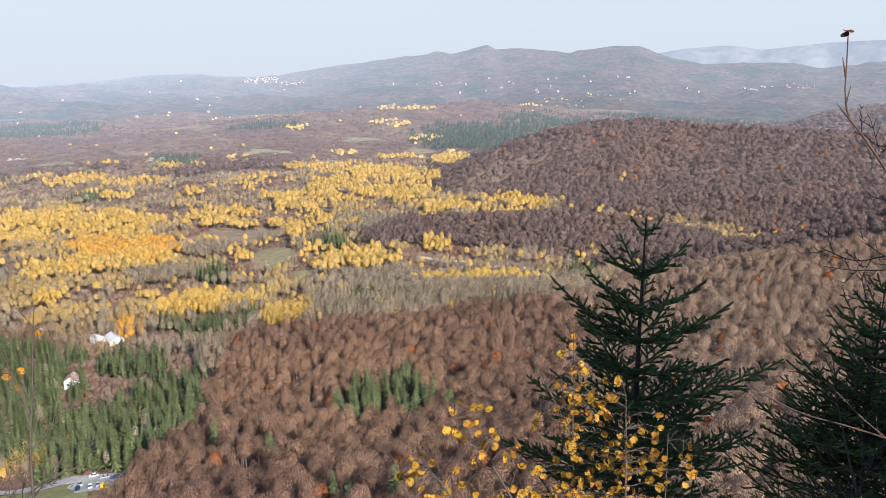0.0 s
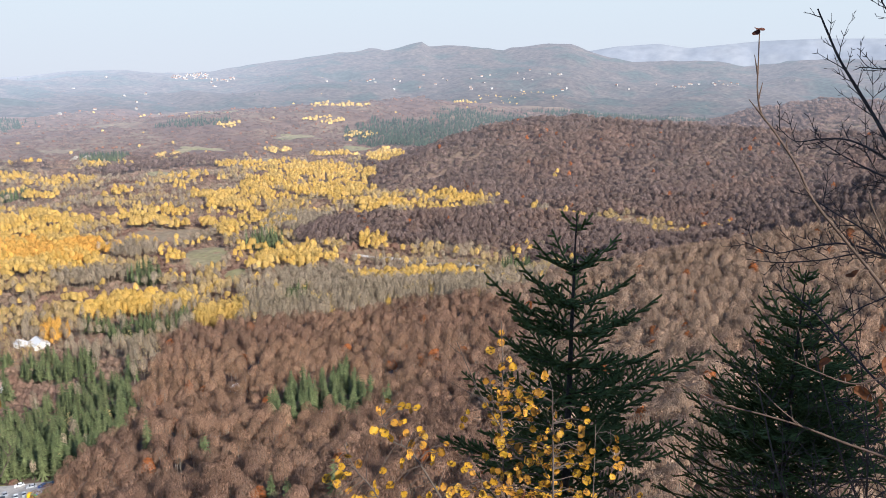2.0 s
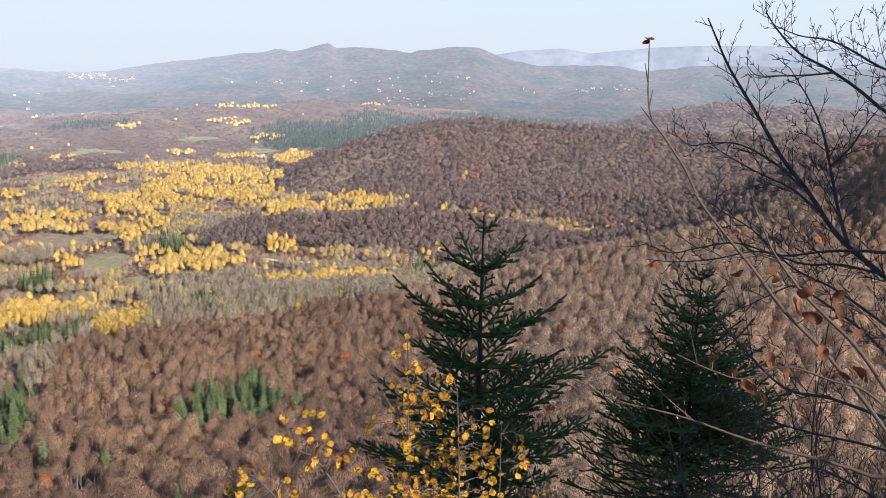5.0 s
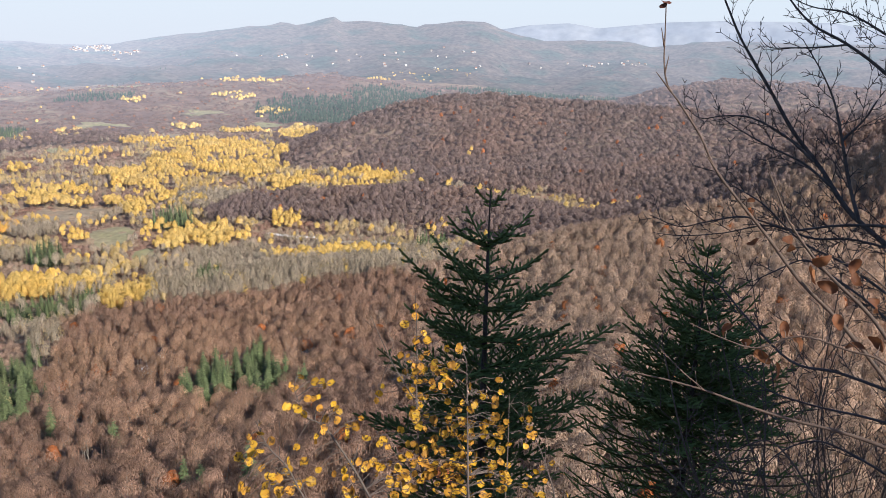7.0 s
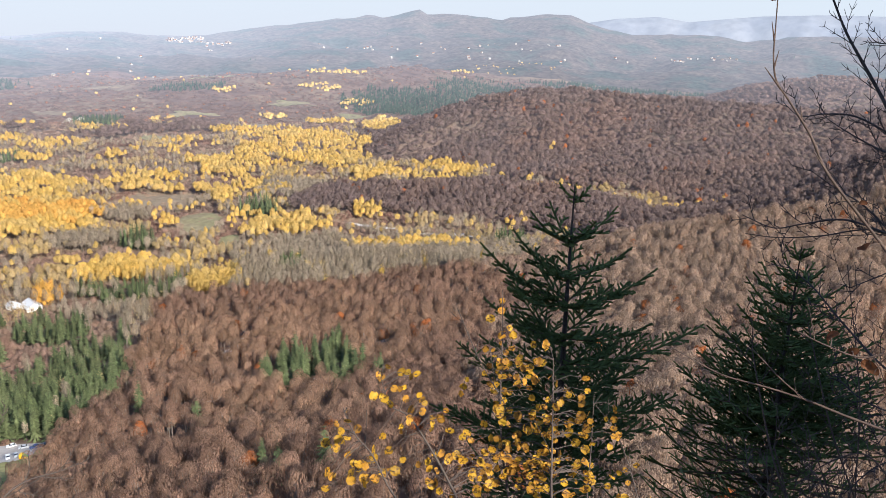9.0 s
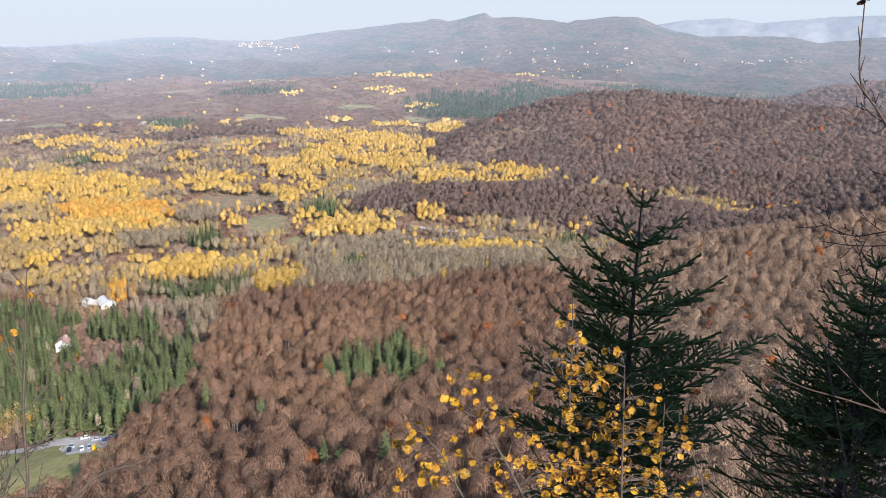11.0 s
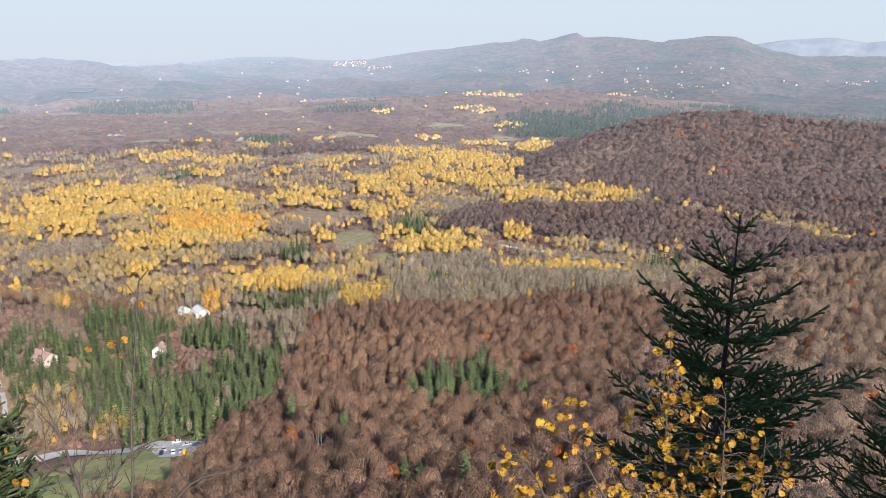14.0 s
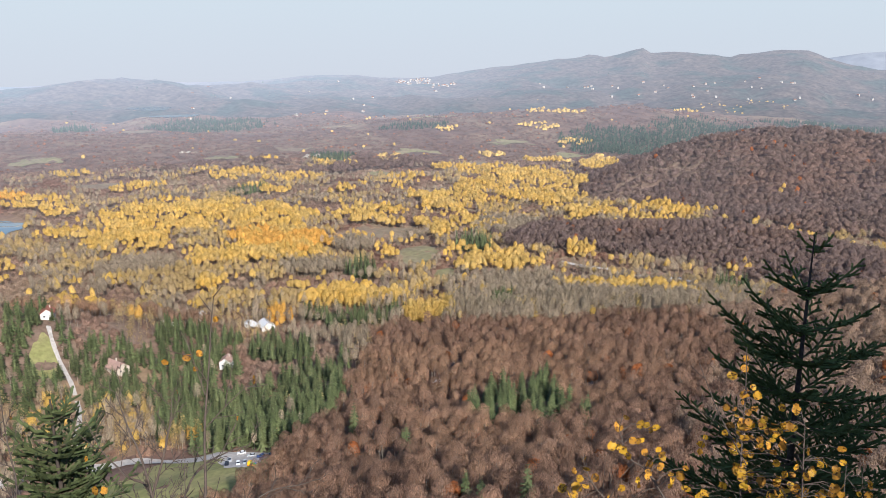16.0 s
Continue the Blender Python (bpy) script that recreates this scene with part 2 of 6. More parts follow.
# valley and hill materials also glow a little with distance in place of haze
M = {
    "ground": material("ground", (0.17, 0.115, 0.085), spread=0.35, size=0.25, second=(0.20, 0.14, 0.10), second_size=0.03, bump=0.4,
                       third=(0.17, 0.105, 0.08), third_size=0.006, haze_glow=1.0),
    "beech_twigs": material("beech_twigs", (0.262, 0.155, 0.103), spread=0.5, size=3.0, stretch=0.14, tone=0.32, island=0.08, second=(0.30, 0.18, 0.12), second_size=0.02, third=(0.35, 0.21, 0.13), third_size=0.008, bump=0.6, through=0.3, open_work=0.66, open_size=4.6),
    "tan_beech_twigs": material("tan_beech_twigs", (0.33, 0.222, 0.152), spread=0.5, size=3.0, stretch=0.14, tone=0.32, island=0.08, second=(0.35, 0.24, 0.165), second_size=0.02, third=(0.37, 0.235, 0.155), third_size=0.008, bump=0.6, through=0.3, open_work=0.66, open_size=4.6),
    # greyer copy of the beech twigs: haze over the farther hills put into colour
    "hill_beech_twigs": material("hill_beech_twigs", (0.225, 0.157, 0.13), spread=0.5, size=2.0, stretch=0.14, tone=0.26, island=0.08, second=(0.205, 0.145, 0.125), second_size=0.012, third=(0.25, 0.165, 0.128), third_size=0.006, bump=0.6, through=0.35, open_work=0.48, open_size=2.6, haze_glow=1.0),
    "hill_beech_bark": material("hill_beech_bark", (0.28, 0.235, 0.20), spread=0.3, size=0.9, island=0.2),
    "beech_bark": material("beech_bark", (0.30, 0.255, 0.21), spread=0.3, size=0.9, island=0.2, bump=1.0),
    "russet_leaves": material("russet_leaves", (0.34, 0.11, 0.035), spread=0.28, size=0.8, tone=0.22, island=0.3, through=0.2, bump=0.7, open_work=0.25, open_size=2.0, haze_glow=1.0),
    "yellow_leaves": material("yellow_leaves", (0.65, 0.41, 0.095), spread=0.35, size=1.1, tone=0.2, island=0.1, second=(0.58, 0.40, 0.14), second_size=0.03, through=0.25, bump=0.8, open_work=0.3, open_size=3.6, haze_glow=1.0),
    "orange_leaves": material("orange_leaves", (0.66, 0.34, 0.07), spread=0.3, size=1.1, tone=0.18, island=0.1, second=(0.70, 0.42, 0.10), second_size=0.04, through=0.25, bump=0.8, open_work=0.3, open_size=3.6, haze_glow=1.0),
    "pale_leaves": material("pale_leaves", (0.52, 0.36, 0.14), spread=0.32, size=1.1, tone=0.2, island=0.12, second=(0.42, 0.31, 0.17), second_size=0.03, through=0.25, bump=0.8, open_work=0.5, open_size=4.0, haze_glow=1.0),
    "grey_twigs": material("grey_twigs", (0.37, 0.29, 0.205), spread=0.35, size=1.2, stretch=0.2, tone=0.25, island=0.1, second=(0.31, 0.245, 0.165), second_size=0.02, bump=0.6, through=0.2, open_work=0.7, open_size=4.5, haze_glow=1.0),
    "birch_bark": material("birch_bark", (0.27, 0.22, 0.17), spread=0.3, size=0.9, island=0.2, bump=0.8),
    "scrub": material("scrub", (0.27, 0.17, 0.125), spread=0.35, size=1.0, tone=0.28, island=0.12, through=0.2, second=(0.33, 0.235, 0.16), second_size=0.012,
                      third=(0.24, 0.135, 0.095), third_size=0.009, bump=0.6, stretch=0.5, open_work=0.42, open_size=5.0, haze_glow=1.0),
    "spruce_needles_far": material("spruce_needles_far", (0.082, 0.102, 0.042), spread=0.25, size=0.5, tone=0.35, island=0.35, second=(0.112, 0.124, 0.055), second_size=0.05, haze_glow=1.0),
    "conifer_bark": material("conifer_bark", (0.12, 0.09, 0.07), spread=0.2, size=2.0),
    "meadow_grass": material("meadow_grass", (0.22, 0.20, 0.10), spread=0.25, size=0.15, second=(0.26, 0.21, 0.13), second_size=0.03, bump=0.2, haze_glow=1.0),
    "field_soil": material("field_soil", (0.20, 0.145, 0.10), spread=0.25, size=0.12, second=(0.25, 0.20, 0.13), second_size=0.025, bump=0.2, haze_glow=1.0),
    "lawn": material("lawn", (0.23, 0.225, 0.085), spread=0.25, size=0.3, second=(0.27, 0.24, 0.11), second_size=0.05, bump=0.2),
    "gravel": material("gravel", (0.50, 0.46, 0.42), spread=0.2, size=0.5, second=(0.42, 0.38, 0.34), second_size=0.1),
    "valley_ground": material("valley_ground", (0.25, 0.165, 0.105), spread=0.3, size=0.2, second=(0.29, 0.215, 0.13), second_size=0.02, third=(0.19, 0.12, 0.085), third_size=0.01, bump=0.4, haze_glow=1.0),
    # the distance: woods and flanks paled by emission in place of haze
    "far_ground": material("far_ground", (0.155, 0.10, 0.075), spread=0.35, size=0.03, second=(0.21, 0.15, 0.10), second_size=0.009, third=(0.15, 0.095, 0.075), third_size=0.004, haze_glow=1.0, bump=0.5),
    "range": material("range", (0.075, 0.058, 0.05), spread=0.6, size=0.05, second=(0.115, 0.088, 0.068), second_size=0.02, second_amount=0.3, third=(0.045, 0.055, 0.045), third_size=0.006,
                      haze_glow=1.0, bump=0.6),
}
# far copies of the tree colours, recoloured and glowing to stand in for haze
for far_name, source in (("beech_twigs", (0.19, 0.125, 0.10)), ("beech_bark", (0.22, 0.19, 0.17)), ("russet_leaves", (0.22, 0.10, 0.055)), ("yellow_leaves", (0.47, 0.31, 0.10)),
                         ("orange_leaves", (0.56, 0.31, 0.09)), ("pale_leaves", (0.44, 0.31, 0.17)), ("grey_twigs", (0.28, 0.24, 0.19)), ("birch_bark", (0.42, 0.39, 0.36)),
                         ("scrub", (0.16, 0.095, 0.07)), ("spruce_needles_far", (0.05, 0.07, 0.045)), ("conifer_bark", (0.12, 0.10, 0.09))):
    M["far_" + far_name] = material("far_" + far_name, source, spread=0.3, size=0.6, island=0.15, tone=0.25, haze_glow=1.0,
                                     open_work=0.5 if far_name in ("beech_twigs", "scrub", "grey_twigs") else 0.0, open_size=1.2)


def haze_material():
    """Glow painted on the horizon wall in place of haze and low sky: greyish below, paler blue above."""
    m = bpy.data.materials.new("haze")
    m.use_nodes = True
    n, link = m.node_tree.nodes, m.node_tree.links.new
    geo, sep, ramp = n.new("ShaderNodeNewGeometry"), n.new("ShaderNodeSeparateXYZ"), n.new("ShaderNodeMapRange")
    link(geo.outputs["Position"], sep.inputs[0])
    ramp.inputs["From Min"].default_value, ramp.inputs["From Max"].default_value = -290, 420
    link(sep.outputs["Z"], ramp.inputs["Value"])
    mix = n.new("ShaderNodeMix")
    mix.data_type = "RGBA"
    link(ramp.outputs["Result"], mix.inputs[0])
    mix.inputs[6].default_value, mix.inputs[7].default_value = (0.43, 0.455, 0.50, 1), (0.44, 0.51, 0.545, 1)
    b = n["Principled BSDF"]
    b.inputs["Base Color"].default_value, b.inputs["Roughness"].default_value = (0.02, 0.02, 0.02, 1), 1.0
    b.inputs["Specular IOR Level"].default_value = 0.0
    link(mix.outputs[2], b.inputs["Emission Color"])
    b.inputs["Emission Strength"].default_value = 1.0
    return m


M["haze"] = haze_material()
# even emission stands in for haze on the back range
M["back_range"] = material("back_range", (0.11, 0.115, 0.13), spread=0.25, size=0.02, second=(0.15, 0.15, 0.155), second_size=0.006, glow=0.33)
import functools

# ---- building helpers ----
def mesh_object(name, verts, faces, mats, slots=None, smooth_shade=False):
    """One mesh object from arrays: faces is an (n, 3) or (n, 4) array."""
    me = bpy.data.meshes.new(name)
    verts, faces = np.asarray(verts, np.float32), np.asarray(faces, np.int32)
    n, k = faces.shape
    me.vertices.add(len(verts))
    me.vertices.foreach_set("co", verts.ravel())
    me.loops.add(n * k)
    me.loops.foreach_set("vertex_index", faces.ravel())
    me.polygons.add(n)
    me.polygons.foreach_set("loop_start", np.arange(0, n * k, k, dtype=np.int32))
    if slots is not None:
        me.polygons.foreach_set("material_index", np.asarray(slots, np.int32))
    me.polygons.foreach_set("use_smooth", np.full(n, smooth_shade))
    for m in mats:
        me.materials.append(m)
    me.update(calc_edges=True)
    return new(name, me)


def structure(ob, label, category):
    return tagged(ob, label, category, kind="structure")


# ---- the ground, one sheet out to the horizon ----
def build_ground():
    bearings = np.concatenate([np.arange(-180, -48, 3.0), np.arange(-48, 48, 0.5), np.arange(48, 180, 3.0)])
    rings = np.concatenate([[0.001, 0.6], np.geomspace(1.2, 300, 95), np.arange(306, 505, 6), np.arange(512, 1000, 13), np.arange(1000, 1660, 20), np.arange(1680, 4890, 56)])
    a, d = np.meshgrid(bearings, rings)
    x, y = polar(a, d)
    z = ground_z(x, y)
    nb, nr = len(bearings), len(rings)
    v = np.concatenate([np.stack([x, y, z], -1).reshape(-1, 3), [[0, 0, -1.7]]])
    i, j = np.meshgrid(np.arange(nr - 1), np.arange(nb), indexing="ij")
    j2 = (j + 1) % nb
    f = np.stack([i * nb + j, (i + 1) * nb + j, (i + 1) * nb + j2, i * nb + j2], -1).reshape(-1, 4)[:, ::-1]
    v[:nb, 2] = -1.7
    slot = np.searchsorted([1640, 2750], rings[:-1])[:, None] + np.zeros((1, nb), int)
    flat = (above_valley(x, y)[:-1] < 7) & (d[:-1] > 430) & (d[:-1] < 1600) & (np.abs(a[:-1]) < 60)
    slot = np.where(flat & (slot == 0), 3, slot)
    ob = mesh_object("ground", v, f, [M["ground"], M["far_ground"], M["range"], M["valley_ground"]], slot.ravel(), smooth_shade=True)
    return structure(ob, "hilly valley ground under dead leaves and dry grass", "ground")


build_ground()


def build_haze():
    """A glowing wall for the hazy plain and sky low over the horizon, behind everything."""
    a = np.arange(-180, 180, 2.0)
    x, y = polar(a, 4930)
    n = len(a)
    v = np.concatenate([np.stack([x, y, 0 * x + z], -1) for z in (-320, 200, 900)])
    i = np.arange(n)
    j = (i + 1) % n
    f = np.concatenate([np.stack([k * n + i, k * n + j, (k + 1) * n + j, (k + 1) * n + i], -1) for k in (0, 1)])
    return structure(mesh_object("backdrop", v, f, [M["haze"]], smooth_shade=True), "glowing backdrop wall for the hazy plain and low sky", "backdrop")


build_haze()


def build_back_range():
    """The range with cliffs behind the main one, paled by haze put in as emission."""
    b = np.arange(10, 62, 0.25)
    e = np.interp(b, [10, 14, 16, 18.6, 20.5, 24.8, 28.2, 34.7, 36.8, 45, 62], [2.2, 1.7, 1.35, 1.15, 1.4, 0.9, 0.7, 0.6, 0.95, 0.8, 1.0])
    rows = []
    for d, k in ((4560, 0.0), (4680, 0.25), (4720, 0.62), (4800, 0.85), (4860, 1.0), (4910, 0.9)):
        x, y = polar(b, d + 14 * np.sin(b * 1.1) + 8 * np.sin(b * 2.9))
        top = -4860 * np.tan(np.radians(e))
        z = -290 + (top + 290) * k + 4 * np.sin(b * 1.7) * (0 < k < 1)
        rows.append(np.stack([x, y, z], -1))
    n = len(b)
    i = np.arange(n - 1)
    f = np.concatenate([np.stack([r * n + i, r * n + i + 1, (r + 1) * n + i + 1, (r + 1) * n + i], -1) for r in range(len(rows) - 1)])
    return structure(mesh_object("backdrop", np.concatenate(rows), f, [M["back_range"]], smooth_shade=True), "distant mountain range with cliffs, pale blue from painted haze", "mountains")


build_back_range()


def draped(name, bearing, d, half_bearing, half_d, mat, label, category, lift=0.35, turn=0.0, uneven=0.12):
    """A patch of meadow, field or gravel that lies on the ground with an uneven edge."""
    cx, cy = polar(bearing, d)
    w = half_bearing * math.pi / 180 * d
    across, along = polar(bearing + 90 + turn, 1), polar(bearing + turn, 1)
    nu, nv = 40, 9
    th, r = np.meshgrid(np.linspace(0, 2 * math.pi, nu, endpoint=False), np.linspace(0.05, 1, nv))
    edge = 1 + uneven * (np.sin(3 * th + d) + 0.6 * np.sin(5 * th + 2 * d) + 0.4 * np.sin(9 * th))
    u, q = np.cos(th) * r * edge * w, np.sin(th) * r * edge * half_d
    x, y = cx + u * across[0] + q * along[0], cy + u * across[1] + q * along[1]
    z = ground_z(x, y) + lift
    v = np.stack([x, y, z], -1).reshape(-1, 3)
    f = []
    for k in range(nv - 1):
        for s in range(nu):
            f.append((k * nu + s, k * nu + (s + 1) % nu, (k + 1) * nu + (s + 1) % nu, (k + 1) * nu + s))
    f = np.array(f)
    ob = mesh_object(name, v, f, [mat], smooth_shade=True)
    return structure(ob, label, category)


CLEARINGS = [(-14.3, 1064, 2.8, 33), (-12.0, 924, 1.3, 42), (-10.0, 840, 0.8, 28)]
draped("field", *CLEARINGS[0], M["field_soil"], "brown ploughed field in the valley", "field")
draped("meadow", *CLEARINGS[1], M["meadow_grass"], "dry grass meadow between yellow trees", "meadow")
draped("meadow", *CLEARINGS[2], M["meadow_grass"], "small dry grass clearing among bare trees", "meadow")

FAR_MEADOWS = [(-33, 1560, 1.6, 26), (-28.5, 1720, 1.2, 30), (-24.5, 1850, 1.8, 34), (-20.5, 1980, 1.1, 30), (-14.5, 1560, 1.0, 22), (-12.0, 1900, 1.6, 36), (-8.0, 1720, 1.0, 26),
               (-5.5, 2050, 1.5, 40), (-1.5, 1880, 1.0, 30), (-17.0, 2350, 1.6, 50), (-36.5, 1900, 1.5, 40), (-10.5, 2500, 1.3, 46), (-30.5, 2380, 1.4, 45)]
for k, spot in enumerate(FAR_MEADOWS):
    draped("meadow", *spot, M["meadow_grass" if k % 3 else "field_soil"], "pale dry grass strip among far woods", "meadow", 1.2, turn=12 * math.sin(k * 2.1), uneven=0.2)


# ---- forests ----
rng = np.random.default_rng(7)


def blades(roots, tips, width, normal=None):
    """Thin three-cornered blades from roots to tips; as (verts, faces)."""
    roots, tips = np.asarray(roots, float), np.asarray(tips, float)
    way = tips - roots
    side = np.cross(way, rng.normal(size=way.shape) if normal is None else normal)
    side /= np.linalg.norm(side, axis=1, keepdims=True) + 1e-9
    w = np.broadcast_to(np.asarray(width, float).reshape(-1, 1), (len(roots), 1)) / 2
    v = np.stack([roots - side * w, roots + side * w, tips], 1).reshape(-1, 3)
    return v, np.arange(len(v)).reshape(-1, 3)


def trunk(h, r, sides=3, lean=0.0, z0=-1.0):
    if r < 0.135:
        return blades([(0, 0, z0), (0, 0, z0)], [(0, 0, h)] * 2, 3.2 * r, normal=np.array([(1.0, 0, 0), (0, 1.0, 0)]))
    a = np.arange(sides) * 2 * math.pi / sides
    ring = np.stack([np.cos(a), np.sin(a), 0 * a], -1)
    v = np.concatenate([ring * r + [0, 0, z0], ring * r * 0.6 + [lean * h * 0.5, 0, h * 0.55], [[lean * h, 0, h]]])
    f = []
    for i in range(sides):
        j = (i + 1) % sides
        f += [(i, j, sides + j), (i, sides + j, sides + i), (sides + i, sides + j, 2 * sides)]
    return v, np.array(f)


def joined(pieces):
    """Pieces (verts, faces, slot) as one template."""
    vs, fs, ms, n = [], [], [], 0
    for v, f, m in pieces:
        vs.append(v)
        fs.append(f + n)
        ms.append(np.full(len(f), m))
        n += len(v)
    return np.concatenate(vs), np.concatenate(fs), np.concatenate(ms)


def shell(n, rx, rz, cz, inner=0.45, flat=0.0):
    """Points in an egg-shaped crown, most of them towards its outside."""
    p = rng.normal(size=(n, 3))
    p /= np.linalg.norm(p, axis=1, keepdims=True)
    p *= (inner + (1 - inner) * rng.random((n, 1)) ** 0.5)
    p[:, 2] = np.maximum(p[:, 2], -0.75 + flat)
    return p * [rx, rx, rz] + [0, 0, cz]


def tangent_flakes(c, out, size):
    """Flakes that lie along a crown's surface, so that it catches the light as a rounded mass."""
    n = len(c)
    out = out / (np.linalg.norm(out, axis=1, keepdims=True) + 1e-9) + rng.normal(size=(n, 3)) * 0.25
    a = np.cross(out, rng.normal(size=(n, 3)))
    a /= np.linalg.norm(a, axis=1, keepdims=True) + 1e-9
    s = size * rng.uniform(0.6, 1.4, (n, 1))
    return blades(c - a * s * 0.5, c + a * s * 0.8, s[:, 0] * 0.9, normal=out)


def lumpy(rx, rz, cz, cut=-0.35, fine=2, lobes=7):
    """The closed inside of a crown: an uneven, lobed dome, open below."""
    bm = bmesh.new()
    bmesh.ops.create_icosphere(bm, subdivisions=fine, radius=1.0)
    v = np.array([q.co[:] for q in bm.verts])
    f = np.array([[q.index for q in face.verts] for face in bm.faces])
    bm.free()
    turn = rng.random() * 6.28
    c, s = math.cos(turn), math.sin(turn)
    v = np.stack([v[:, 0] * c - v[:, 1] * s, v[:, 0] * s + v[:, 1] * c, v[:, 2]], -1)
    f = f[v[f][:, :, 2].mean(1) > cut]
    way = rng.normal(size=(lobes, 3)) + [0, 0, 0.3]
    way /= np.linalg.norm(way, axis=1, keepdims=True)
    swell = 0.78 + 0.3 * np.max(np.maximum(v @ way.T, 0) ** 4, axis=1) + 0.13 * rng.normal(size=len(v))
    used, again = np.unique(f, return_inverse=True)
    return (v * swell[:, None])[used] * [rx, rx, rz] + [0, 0, cz], again.reshape(-1, 3)


def brush(n, r, rz, cz, length, width, spread=0.22):
    """Twigs that rise along and out of a lobed crown, like a brush."""
    lobes = rng.normal(size=(6, 3)) + [0, 0, 0.4]
    lobes /= np.linalg.norm(lobes, axis=1, keepdims=True)
    o = rng.normal(size=(n, 3)) + [0, 0, 0.35]
    o /= np.linalg.norm(o, axis=1, keepdims=True)
    o[:, 2] = np.where(o[:, 2] < -0.45, -o[:, 2], o[:, 2])
    swell = 0.8 + 0.28 * np.max(np.maximum(o @ lobes.T, 0) ** 3, axis=1, keepdims=True)
    p = o * swell * rng.uniform(0.7, 1.12, (n, 1)) * [r, r, rz] + [0, 0, cz]
    way = ([0, 0, 1.0] - o * o[:, 2:3]) * 0.5 + o * 0.4 + [0, 0, 0.35] + rng.normal(size=o.shape) * spread
    ln = length * rng.uniform(0.6, 1.4, (n, 1))
    return blades(p - way * ln * 0.65, p + way * ln * 0.35, width * rng.uniform(0.6, 1.5, n), normal=o + rng.normal(size=o.shape) * 0.4)


def bare_tree(h=13.0, r=3.6, limbs=7, twigs=200, twig=1.2, width=0.16, fine=2, trunk_r=0.2):
    """A leafless broadleaf: trunk, rising limbs and an airy lobed dome of fine twigs, with longer ones that stand out of it."""
    pieces = [(*trunk(h * 0.75, trunk_r, 3, rng.normal() * 0.03), 1), (*lumpy(r * 1.02, h * 0.34, h * 0.62, -0.45, fine, 9), 0)]
    if limbs:
        a = 6.28 * (np.arange(limbs) + rng.random(limbs)) / limbs
        top = h * rng.uniform(0.7, 0.95, limbs)
        out = r * rng.uniform(0.3, 1.0, limbs)
        start = np.stack([0 * a, 0 * a, h * rng.uniform(0.2, 0.45, limbs)], -1)
        pieces.append((*blades(start, np.stack([np.cos(a) * out, np.sin(a) * out, top], -1), 0.2), 1))
    pieces.append((*brush(twigs, r, h * 0.32, h * 0.64, twig, width), 0))
    return joined(pieces)


def leafy_tree(h=14.0, r=2.4, leaves=80, size=0.9, bare=0.25, trunk_r=0.14, fine=2):
    """A poplar or birch in leaf: thin pale trunk and a lobed egg of a crown of many small clumps."""
    half, mid = h * (1 - bare) * 0.5, h * (bare + (1 - bare) * 0.5)
    pieces = [(*trunk(h * 0.8, trunk_r, 3), 1)]
    if fine:
        pieces.append((*lumpy(r * (0.75 if leaves > 100 else 1.0), half * (0.75 if leaves > 100 else 1.0), mid, -0.6, fine, 9), 0))
    lobes = rng.normal(size=(7, 3))
    lobes /= np.linalg.norm(lobes, axis=1, keepdims=True)
    o = rng.normal(size=(leaves, 3)) + [0, 0, 0.25]
    o /= np.linalg.norm(o, axis=1, keepdims=True)
    swell = 0.78 + 0.3 * np.max(np.maximum(o @ lobes.T, 0) ** 3, axis=1, keepdims=True)
    c = o * swell * rng.uniform(0.95, 1.2, (leaves, 1)) * [r, r, half] + [0, 0, mid]
    c[:, :2] *= (1.0 - 0.25 * np.clip((c[:, 2] - mid) / half, 0, 1))[:, None]
    pieces.append((*tangent_flakes(c, o, size), 0))
    return joined(pieces)


def conifer(h=20.0, r=3.0, tiers=14, fronds=7, bare=0.12, ragged=0.35):
    """A spruce or pine: trunk and drooping fronds in ragged tiers."""
    ro, ti, wi = [], [], []
    for k in range(tiers):
        q = (k + rng.random() * 0.5) / tiers
        z = h * (bare + (1 - bare) * q)
        rad = r * (1 - q) ** 0.72 * rng.uniform(0.8, 1.15) + 0.12
        for i in range(fronds):
            a = 6.28 * (i + rng.random() * 0.9) / fronds + k * 1.1
            e = rad * rng.uniform(1 - ragged, 1 + ragged * 0.5)
            ro.append((0, 0, z + rad * 0.15))
            ti.append((math.cos(a) * e, math.sin(a) * e, z - rad * rng.uniform(-0.1, 0.45)))
            wi.append(rad * rng.uniform(0.25, 0.5))
    ro, ti, wi = np.array(ro), np.array(ti), np.array(wi)
    mid = ro + (ti - ro) * 0.6
    side = np.cross(ti - ro, [0, 0, 1.0])
    side /= np.linalg.norm(side, axis=1, keepdims=True) + 1e-9
    drop = np.array([[0, 0, 1.0]]) * (0.1 + 0.2 * wi[:, None])
    left, right = mid - side * wi[:, None] / 2 - drop, mid + side * wi[:, None] / 2 - drop
    v = np.stack([ro, left, ti, right], 1).reshape(-1, 3)
    b = np.arange(len(ro))[:, None] * 4
    f = np.concatenate([b + [0, 1, 2], b + [0, 2, 3]])
    ring = np.array([(math.cos(k) * r * 0.3, math.sin(k) * r * 0.3, h * (bare + 0.04)) for k in np.arange(6) * 1.047] + [(0, 0, h * 0.9)])
    dark_inside = np.array([(k, (k + 1) % 6, 6) for k in range(6)])
    return joined([(*trunk(h, 0.22, 3), 1), (ring, dark_inside, 0), (v, f, 0)])


